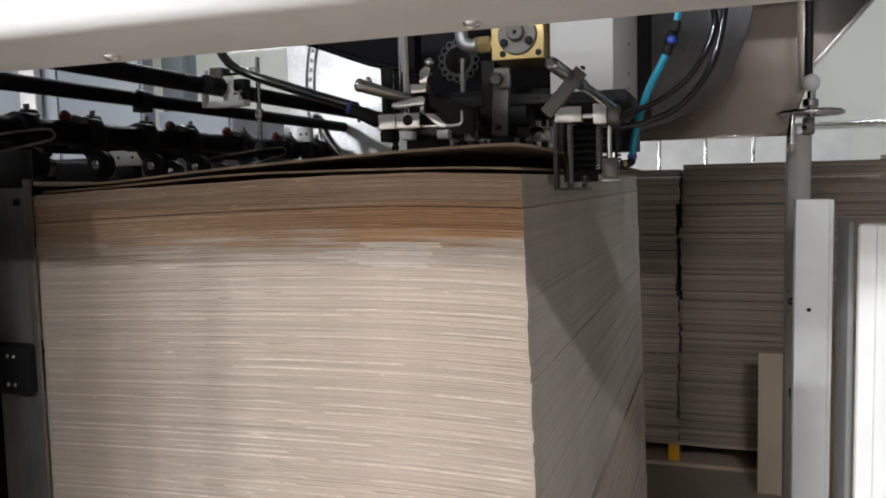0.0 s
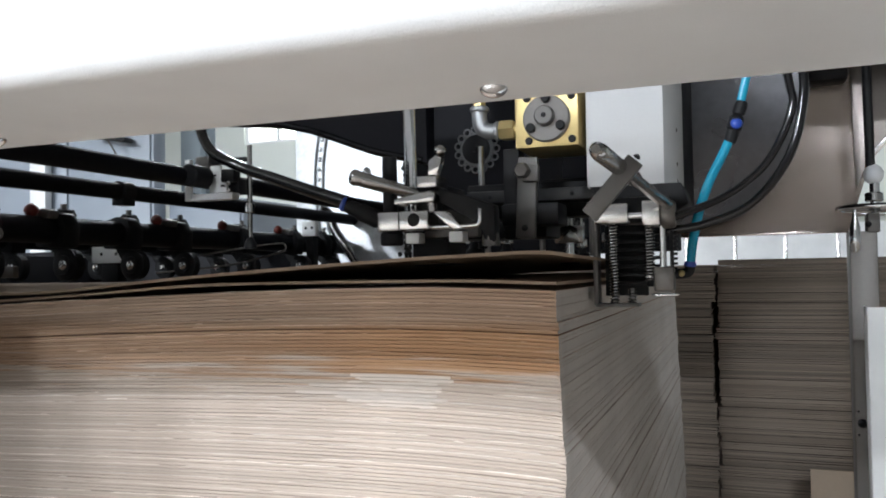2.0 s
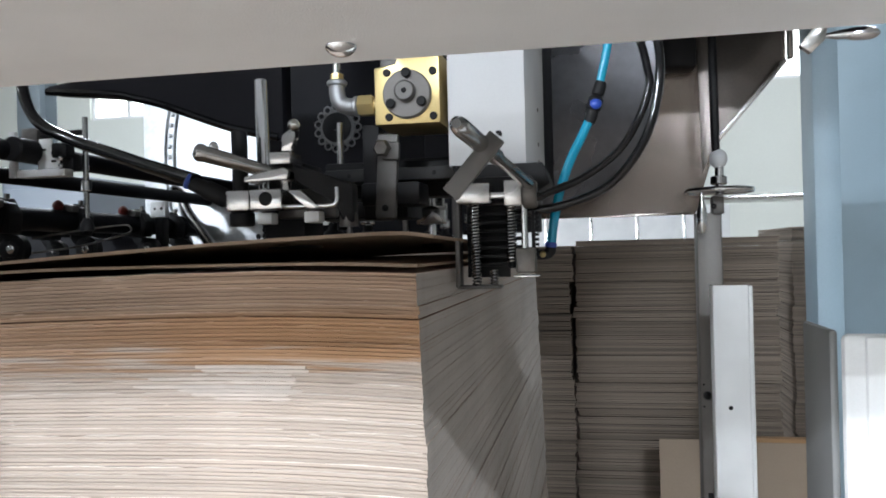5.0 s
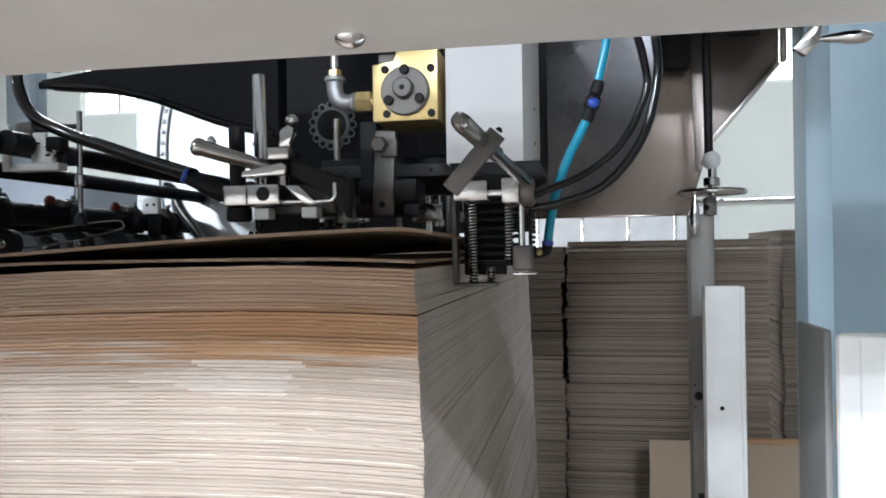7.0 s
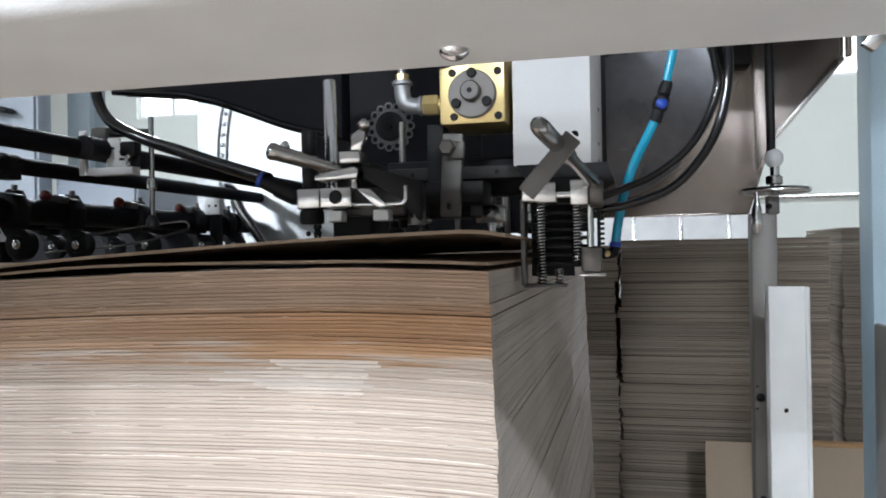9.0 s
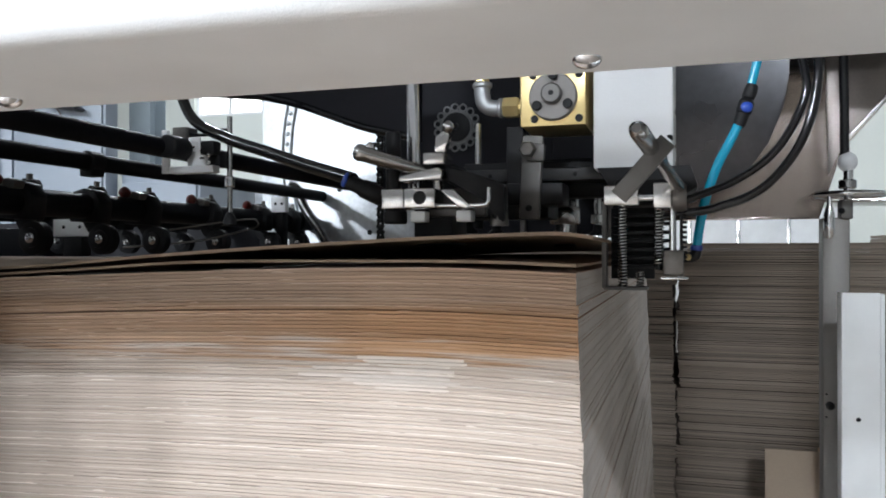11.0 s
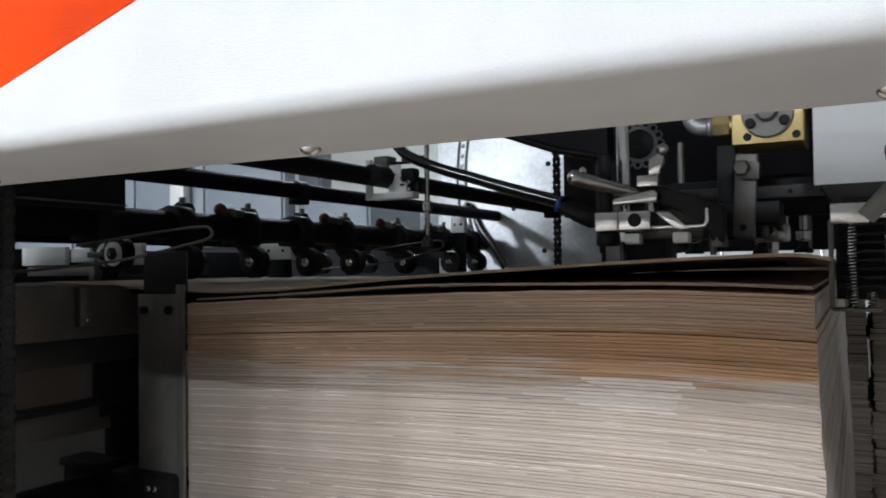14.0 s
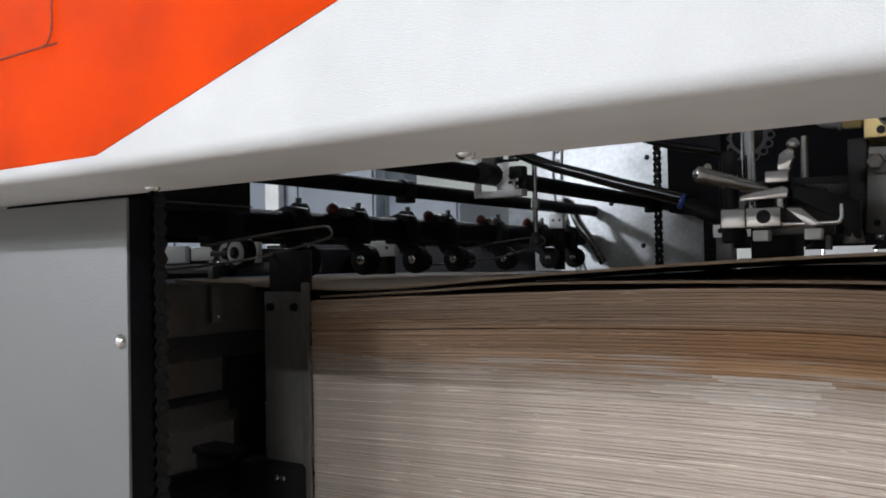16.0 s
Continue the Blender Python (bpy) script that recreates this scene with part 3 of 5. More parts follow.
def added_roof():
    # unseen top, added to hold back light from above the feeder
    solid("added_roof", box(-1.3, 0.65, 1.75, 3.25, 2.2, 2.23, 0.003), BLACKPAINT, "dark sheet metal top added out of view over the feeder", "machine roof", kind="structure")
    t = thing("far_side_frame", "bright galvanised side frame plate with riveted arc", "machine frame", (-1.4, 2.95, FLOOR))
    part("plate", prism([(-0.30, 0), (0.37, 0), (0.37, 2.36), (-0.30, 2.36)], 0, 0.02, 0.002), ZINC, t)
    cx, cz, rad = 0.62, 1.95, 0.80
    ring = bmesh.new()
    for rr in (rad, rad + 0.035):
        pipe([(cx + rr * math.cos(a), -0.003, cz + rr * math.sin(a)) for a in [math.pi * (0.80 + 0.5 * k / 24) for k in range(25)]], 0.005, 6, 1, ring)
    part("arc_rib", ring, ZINC, t)
    for k in range(34):
        a = math.pi * (0.80 + 0.5 * k / 33)
        x = cx + (rad + 0.018) * math.cos(a)
        part("rivet", dome((x, 0, cz + (rad + 0.018) * math.sin(a)), (0, -1, 0), 0.009, 0.006, 8), ZINC, t)
    for x, z in ((0.02, 1.82), (0.16, 1.98), (0.14, 1.66)):
        part("plug", dome((x, 0, z), (0, -1, 0), 0.010, 0.003, 10), BLACK, t)
    solid("far_table_frame", box(-3.2, -1.704, 2.955, 2.99, FLOOR, 1.562, 0.004), BODYBLACK, "matt black lower side frame of the feed table", "machine frame")
    solid("table_end_plate", box(-2.64, -2.60, 0.80, 2.94, 1.34, 1.53, 0.004), BODYBLACK, "matt black end plate beside the feed table", "machine frame")
    line = [(-1.50, 2.78, 1.672), (-1.475, 2.80, 1.665), (-1.45, 2.80, 1.600), (-1.40, 2.80, 1.530), (-1.36, 2.82, 1.45)]
    bm = pipe(line, 0.0145, 12, 10)
    path = smooth_path(line, 12)
    for a, b in zip(path, path[1:]):
        m = (a + b) / 2
        rod(m - (b - a) * 0.28, m + (b - a) * 0.28, 0.0175, 12, bm)
    solid("flexible_conduit", bm, ALU, "grey ribbed flexible conduit down the far frame plate", "conduit")
    solid("frame_column", box(-1.02, -0.94, 2.86, 2.98, FLOOR, 2.2, 0.004), BLACK, "black upright beside the far frame plate", "machine frame")
    solid("rear_column", box(0.62, 0.70, 3.05, 3.2, FLOOR, 2.2, 0.004), BLUEPAINT, "painted machine upright", "machine frame")


side_panel()
drive_chain(-1.152, 0.80, 0.55, 1.75, "oily black lifting chain beside the side panel", 1.05)
drive_chain(-1.12, 2.70, 1.40, 2.15, "oily black lifting chain before the far frame")
stop_plate()
side_plates()
lift_frame()
added_roof()


# ---- feed table: cross shafts, rollers, clamp ----
def cross_shaft(x, z, rad, y0, y1, label, rings):
    t = thing("cross_shaft", label, "shaft", (x, y0, z), group="cross shafts")
    part("shaft", rod((0, 0, 0), (0, y1 - y0, 0), rad, 24), BLACKPAINT, t)
    for y in rings:
        part("collar", rod((0, y - y0 - 0.022, 0), (0, y - y0 + 0.022, 0), rad * 1.28, 20), BLACK, t)
        part("lug", box(-0.018, 0.018, y - y0 - 0.02, y - y0 + 0.02, -rad * 1.7, rad * 0.2, 0.003), BLACK, t)
    return t


cross_shaft(-1.15, 1.648, 0.0195, 0.80, 2.95, "long black round cross shaft above the table", [0.95, 2.72])
cross_shaft(-1.45, 1.645, 0.0195, 0.80, 2.95, "black round cross shaft with clamp collars", [1.75])
main = cross_shaft(-1.5, 1.548, 0.030, 0.80, 2.95, "thick black roller shaft over the sheet", [0.9, 2.85])


def press_roller(x, y, label, rim=None, knob=True, wheel=True):
    """A roller arm on the thick shaft: clamp, arm, wheel and a small red knob."""
    t = thing("press_roller", label, "press roller", (x, y, 1.548), group="press rollers on the shaft")
    part("clamp", prism([(-0.040, -0.036), (0.040, -0.040), (0.046, 0.010), (0.030, 0.036), (0.0, 0.042), (-0.030, 0.034), (-0.044, 0.0)], -0.022, 0.024, 0.004), BLACK, t)
    part("clamp_bolt", lathe((0.02, 0, 0.045), (0.02, 0, 0.058), [(0, 0.007), (1, 0.007)], 6), DARKSTEEL, t)
    part("fender", prism([(-0.06, 0.02), (-0.02, 0.052), (0.0, 0.05), (0.01, 0.035), (-0.05, 0.0)], 0.022, 0.05, 0.002), BLACK, t)
    if not wheel:
        part("wedge_plate", prism([(-0.06, 0.02), (-0.05, 0.075), (0.0, 0.07), (0.035, 0.03), (0.02, 0.0)], -0.034, -0.026, 0.002), BLACK, t)
        return t
    part("arm", prism([(-0.02, -0.03), (0.03, -0.04), (0.075, -0.075), (0.055, -0.09), (0.0, -0.06)], -0.008, 0.008, 0.002), BLACK, t)
    w = part("wheel", lathe((0.06, -0.038, -0.078), (0.06, -0.010, -0.078), [(0, 0.028), (0.12, 0.035), (0.88, 0.035), (1, 0.028)], 26), RUBBER, t, "black rubber wheel")
    part("rim", lathe((0.06, -0.0385, -0.078), (0.06, -0.042, -0.078), [(0, 0.021), (0.7, 0.020), (1, 0.013)], 24), rim or BLACK, w)
    part("hub", dome((0.06, -0.042, -0.078), (0, -1, 0), 0.011, 0.004, 16), CHROME, w, "chrome hub cap")
    part("axle", rod((0.06, -0.048, -0.078), (0.06, 0.01, -0.078), 0.006, 12), STEEL, w)
    if knob:
        part("knob", lathe((0.0, -0.068, 0.026), (0.0, -0.068, 0.056), [(0, 0.006), (0.2, 0.012), (0.45, 0.0155), (0.65, 0.0145), (0.85, 0.010), (1, 0.003)], 16), RED, t, "dark red ball knob")
        part("knob_bracket", prism([(-0.03, 0.024), (0.03, 0.024), (0.034, 0.040), (0.012, 0.046), (-0.03, 0.038)], -0.052, -0.024, 0.002), GUNMETAL, t)
    return t


press_roller(-1.5, 1.20, "black clamp block with wedge plate on the shaft", None, False, False)
for y in (1.40, 1.60, 1.80, 1.99, 2.27, 2.57, 2.77):
    press_roller(-1.5, y, "black roller arm with rubber wheel", ALU if y < 1.4 else None, y in (1.60, 1.99, 2.27, 2.57))


cross_shaft(-1.86, 1.548, 0.028, 0.80, 2.95, "thick black roller shaft further down the table", [0.9, 2.85])
for y in (1.22, 1.5, 1.78, 2.06, 2.34, 2.62):
    press_roller(-1.86, y, "black roller arm with rubber wheel", None, y in (1.5, 2.34))


def wire_loop(x, y):
    t = solid("wire_guide", pipe([(x - 0.27, y - 0.22, 1.452), (x - 0.10, y - 0.13, 1.470), (x - 0.02, y - 0.03, 1.500), (x, y, 1.512), (x - 0.001, y + 0.002, 1.526), (x - 0.016, y - 0.008, 1.531), (x - 0.09, y - 0.05, 1.521), (x - 0.2, y - 0.12, 1.500)], 0.0026, 8), DARKSTEEL, "bent wire guide loop over the sheet", "wire guide", group="wire guides")
    return t


for x, y in ((-1.258, 1.25), (-1.30, 2.22)):
    wire_loop(x, y)


def small_roller_pair():
    t = thing("roller_carriage", "white bracket carriage with two rubber rollers", "roller", (-1.552, 1.299, 1.489))
    for x0, x1, z0, z1 in ((-0.60, -0.43, -0.018, 0.028), (-0.41, -0.26, -0.012, 0.022), (-0.24, -0.16, -0.02, 0.03)):
        part("bracket", box(x0, x1, 0.20, 0.215, z0, z1, 0.003), WHITE, t)
    part("rail", box(-0.60, 0.02, 0.216, 0.23, -0.045, -0.02, 0.002), DARKSTEEL, t)
    part("link", box(-0.12, 0.01, 0.02, 0.032, -0.006, 0.006, 0.002), DARKSTEEL, t)
    part("leg", box(-0.35, -0.33, 0.205, 0.225, -0.06, 0.0, 0.001), DARKSTEEL, t)
    for x, y in ((0.0, 0.0), (-0.085, 0.05)):
        w = part("wheel", lathe((x, y - 0.012, 0.0), (x, y + 0.014, 0.0), [(0, 0.030), (0.12, 0.036), (0.88, 0.036), (1, 0.030)], 28), RUBBER, t, "black rubber tyre")
        part("rim", lathe((x, y - 0.0122, 0), (x, y - 0.0155, 0), [(0, 0.025), (0.6, 0.0245), (1, 0.016)], 26), WHITE, w, "white rim")
        part("hub", lathe((x, y - 0.0155, 0), (x, y - 0.019, 0), [(0, 0.013), (0.8, 0.0125), (1, 0.010)], 20), BLACK, w)
        part("axle", rod((x, y - 0.024, 0), (x, y + 0.02, 0), 0.005, 12), STEEL, w)


small_roller_pair()


def table_block(x, y, z, w, h, label):
    t = thing("table_block", label, "bracket", (x, y, z))
    part("body", box(-w, w, -0.012, 0.012, 0, h, 0.002), WHITE, t)
    part("foot", box(-w * 0.5, w * 0.5, -0.006, 0.03, 1.43 - z, 0.004, 0.001), BLACK, t)
    for dx in (-w * 0.4, w * 0.5):
        part("hole", dome((dx, -0.012, h * 0.55), (0, -1, 0), 0.005, 0.001, 10), BLACK, t)


table_block(-1.725, 2.0, 1.482, 0.058, 0.046, "white block with two holes on the feed table")
table_block(-1.436, 2.6, 1.570, 0.026, 0.050, "small white block with holes above the table")


def tape_clamp():
    """The bright clamp on the upper shaft with its hanging rod."""
    t = thing("sensor_clamp", "bright steel sensor clamp on the black shaft", "clamp", (-1.12, 1.69, 1.648))
    part("side_plate", box(-0.056, -0.042, -0.060, -0.050, -0.048, 0.040, 0.001), CLAMPWHITE, t)
    part("sensor_body", box(0.020, 0.052, -0.040, -0.012, -0.010, 0.018, 0.003), BLACK, t, "small black sensor")
    for z in (-0.026, -0.012):
        part("screw", dome((0.040, -0.040, z), (0, -1, 0), 0.005, 0.004, 10), CHROME, t)
    part("shaft_end", rod((-0.010, -0.11, 0.0), (-0.010, -0.050, 0.0), 0.023, 20), BLACK, t)
    part("base_plate", box(-0.042, 0.060, -0.056, -0.03, -0.048, -0.034, 0.001), CLAMPWHITE, t)
    part("top_block", box(-0.06, -0.025, -0.02, 0.02, 0.024, 0.052, 0.002), DARKSTEEL, t)
    part("slotted_plate", prism([(-0.016, -0.03), (0.029, -0.03), (0.029, 0.0), (0.014, 0.012), (0.014, 0.028), (-0.014, 0.028), (-0.012, 0.01), (-0.018, 0.0)], -0.03, -0.026, 0.001), WHITE, t, "white slotted plate")
    for x, z in ((-0.008, 0.005), (0.014, -0.018), (0.014, -0.003)):
        part("slot", box(x, x + 0.010, -0.0315, -0.0295, z, z + 0.004), BLACK, t)
    part("block", box(0.03, 0.052, -0.02, 0.01, -0.034, 0.0, 0.002), BLACK, t)
    part("rod", rod((0.053, 0.018, -0.135), (0.053, 0.018, 0.075), 0.0055, 14), STEEL, t)
    part("rod_collar", rod((0.053, 0.018, -0.072), (0.053, 0.018, -0.050), 0.010, 16), CHROME, t)
    part("foot", lathe((0.053, 0.018, -0.150), (0.053, 0.018, -0.125), [(0, 0.014), (0.5, 0.013), (1, 0.006)], 14), BLACK, t)
    part("wire", pipe([(-0.09, 0.0, 0.028), (-0.05, -0.01, 0.040), (0.0, 0.0, 0.036), (0.04, 0.03, 0.046), (0.02, 0.06, 0.055), (-0.02, 0.04, 0.05), (0.02, 0.0, 0.035)], 0.0034, 8), BLACK, t)


tape_clamp()


# ---- feeder head ----
def feeder_head():
    t = thing("feeder_head", "large black feeder head hanging over the stack", "feeder head", (-0.5, 2.0, 1.56))
    part("rear_body", box(-0.48, 0.30, 0.36, 0.85, 0.03, 0.64, 0.006), BODYBLACK, t)
    part("lower_body", box(-0.36, 0.28, 0.30, 0.42, -0.075, 0.028, 0.004), BODYBLACK, t)
    for x in (-0.30, -0.21, -0.06, 0.07, 0.16):
        part("guide_pin", rod((x, 0.285, -0.085), (x, 0.285, 0.06), 0.008, 12), DARKSTEEL, t)
    part("front_body", box(0.08, 0.318, -0.12, 0.355, 0.02, 0.64, 0.006), BODYBLACK, t)
    part("rail", box(0.0, 0.32, -0.50, -0.42, -0.008, 0.012, 0.002), RAILDARK, t, "dark machined rail")
    for x in (0.04, 0.09, 0.176, 0.25, 0.30):
        part("hole", dome((x, -0.50, 0.002), (0, -1, 0), 0.0035, 0.001, 10), BLACK, t)
    part("cross_plate", box(-0.02, 0.32, -0.44, -0.38, -0.03, 0.03, 0.003), BLACK, t)
    # ring gear on the dark rear body
    g = bmesh.new()
    lathe((-0.257, 0.36, 0.221), (-0.257, 0.345, 0.221), [(0, 0.047), (1, 0.047)], 36, g)
    gear = part("ring_gear", g, GEARGREY, t, "grey toothed ring gear")
    for k in range(15):
        a = 2 * math.pi * k / 15
        cx, cz = -0.257 + 0.056 * math.cos(a), 0.221 + 0.056 * math.sin(a)
        part("gear_lobe", pipe([(cx + 0.0095 * math.cos(2 * math.pi * j / 12), 0.350, cz + 0.0095 * math.sin(2 * math.pi * j / 12)) for j in range(13)], 0.0026, 6, 1), GEARGREY, gear)
    part("gear_hub", lathe((-0.257, 0.345, 0.221), (-0.257, 0.335, 0.221), [(0, 0.040), (0.6, 0.040), (1, 0.034)], 30), BLACK, gear)
    part("gear_bolt", lathe((-0.257, 0.335, 0.221), (-0.257, 0.325, 0.221), [(0, 0.010), (1, 0.010)], 6), BLACK, gear)
    part("guard_plate", prism([(-0.72, 0.238), (-0.57, 0.222), (-0.51, 0.208), (-0.45, 0.190), (-0.32, 0.140), (-0.26, 0.124), (-0.19, 0.110), (-0.19, 0.64), (-0.60, 0.64), (-0.60, 0.262), (-0.72, 0.252)], -0.20, -0.15, 0.003), BODYBLACK, t)
    part("guard_rim", pipe([(-0.72, -0.2, 0.240), (-0.57, -0.2, 0.226), (-0.51, -0.2, 0.213), (-0.45, -0.2, 0.196), (-0.32, -0.2, 0.147), (-0.26, -0.2, 0.131), (-0.20, -0.2, 0.117)], 0.008, 10), HOSE, t)
    part("sensor_block", box(-0.275, -0.185, 0.045, 0.065, -0.052, -0.022, 0.003), WHITE, t, "white block with a hole")
    part("block_hole", dome((-0.258, 0.045, -0.037), (0, -1, 0), 0.006, 0.001, 12), BLACK, t)
    part("block_hanger", box(-0.26, -0.20, 0.065, 0.11, -0.05, 0.04, 0.003), GUNMETAL, t)
    part("block_foot", box(-0.27, -0.235, 0.05, 0.08, -0.115, -0.053, 0.002), GUNMETAL, t)
    part("guard_stud", rod((-0.70, -0.22, 0.275), (-0.66, -0.22, 0.270), 0.012, 14), ALU, t)
    return t


def rotary_valve():
    t = thing("rotary_valve", "gold anodised rotary valve with grey round flange", "valve", (-0.349, 1.44, 1.672))
    part("body", prism([(-0.050, -0.043), (0.049, -0.043), (0.049, 0.063), (-0.014, 0.063), (-0.014, 0.043), (-0.050, 0.043)], 0.0, 0.12, 0.003), BRASS, t)
    fl = part("flange", lathe((0.001, 0.001, 0.0), (0.001, -0.010, 0.0), [(0, 0.036), (0.8, 0.036), (1, 0.034)], 40), FLANGE, t, "grey round flange")
    part("hub", lathe((0.0, -0.010, 0.003), (0.0, -0.021, 0.003), [(0, 0.0155), (0.7, 0.0155), (1, 0.013)], 24), GUNMETAL, fl)
    part("hub_socket", dome((0.0, -0.021, 0.003), (0, -1, 0), 0.004, 0.001, 8), BLACK, fl)
    for x, z in ((0.002, 0.030), (-0.022, -0.014), (0.024, -0.013)):
        b = part("cap_screw", lathe((x, -0.010, z), (x, -0.017, z), [(0, 0.0072), (0.8, 0.0072), (1, 0.006)], 16), BLACK, fl)
    for x, z in ((-0.030, 0.034), (0.039, 0.033), (-0.028, -0.032), (0.039, -0.033)):
        part("corner_screw", lathe((x, 0.001, z), (x, -0.003, z), [(0, 0.0062), (1, 0.0055)], 16), BLACK, t)
    part("rear_fitting", box(-0.046, -0.018, 0.02, 0.06, 0.043, 0.062, 0.003), GUNMETAL, t)
    e = part("elbow", pipe([(-0.112, 0.014, 0.030), (-0.112, 0.014, 0.012), (-0.108, 0.014, -0.002), (-0.097, 0.014, -0.009), (-0.080, 0.014, -0.010)], 0.0125, 20), PIPEZINC, t, "galvanised pipe elbow")
    part("elbow_bead", rod((-0.112, 0.014, 0.022), (-0.112, 0.014, 0.031), 0.0155, 20), PIPEZINC, e)
    part("elbow_bead", rod((-0.086, 0.014, -0.010), (-0.078, 0.014, -0.010), 0.0155, 20), PIPEZINC, e)
    part("hex_nut", lathe((-0.078, 0.014, -0.010), (-0.054, 0.014, -0.010), [(0, 0.0150), (0.1, 0.0165), (0.9, 0.0165), (1, 0.015)], 6), BRASS, t, "brass hexagon nut")
    part("nipple", rod((-0.056, 0.014, -0.010), (-0.046, 0.014, -0.010), 0.010, 18), BRASS, t)
    part("riser_nut", lathe((-0.112, 0.014, 0.031), (-0.112, 0.014, 0.041), [(0, 0.0105), (0.9, 0.0105), (1, 0.009)], 6), BRASS, t, "brass hexagon nut")
    part("riser", rod((-0.112, 0.014, 0.04), (-0.112, 0.014, 0.30), 0.007, 14), STEEL, t)
    part("mounting_post", box(-0.02, 0.04, 0.10, 0.20, -0.02, 0.45, 0.003), BLACK, t)
    return t


def swing_arm():
    t = thing("swing_arm", "grey steel swing arm with large hexagon bolt", "lever arm", (-0.384, 1.43, 1.49))
    tilt = Matrix.Rotation(radians(3), 4, "Y")
    part("plate", box(-0.0155, 0.0155, 0, 0.012, 0.0, 0.125, 0.003, m=tilt), GUNMETAL, t)
    part("boss", box(-0.006, 0.020, -0.008, 0.002, 0.086, 0.112, 0.003, m=tilt), GUNMETAL, t)
    part("hex_bolt", lathe((0.001, -0.008, 0.102), (0.001, -0.022, 0.102), [(0, 0.0125), (0.75, 0.0125), (1, 0.010)], 6), DARKSTEEL, t)
    part("small_bolt", dome((0.0, 0, 0.016), (0, -1, 0), 0.005, 0.003, 12), BLACK, t)
    part("backing_plate", box(-0.038, -0.012, 0.02, 0.05, 0.0, 0.142, 0.002), BLACK, t)
    part("carrier", box(-0.04, 0.05, 0.012, 0.08, 0.02, 0.055, 0.004), BLACK, t)
    part("slim_rod", rod((-0.117, 0.156, 0.062), (-0.117, 0.156, 0.172), 0.0058, 14), STEEL, t, "slim bright rod")
    part("slim_rod_holder", rod((-0.117, 0.156, -0.01), (-0.117, 0.156, 0.064), 0.0085, 14), BLACK, t)
    part("slim_rod_arm", box(-0.13, 0.02, 0.06, 0.165, 0.004, 0.030, 0.003), BLACK, t)


def control_box():
    t = thing("control_box", "plain silver sheet metal box beside the valve", "box", (-0.2275, 1.44, 1.562))
    part("shell", box(-0.0615, 0.0515, 0, 0.43, 0, 0.5, 0.0025), BOXPAINT, t)
    for z in (0.03, 0.06, 0.12):
        part("screw", dome((0.0515, 0.25, z), (1, 0, 0), 0.004, 0.002, 10), DARKSTEEL, t)
    part("underplate", prism([(-0.055, 0.0), (0.075, 0.0), (0.085, -0.03), (0.045, -0.055), (-0.02, -0.055)], -0.02, 0.16, 0.002), BLACK, t)


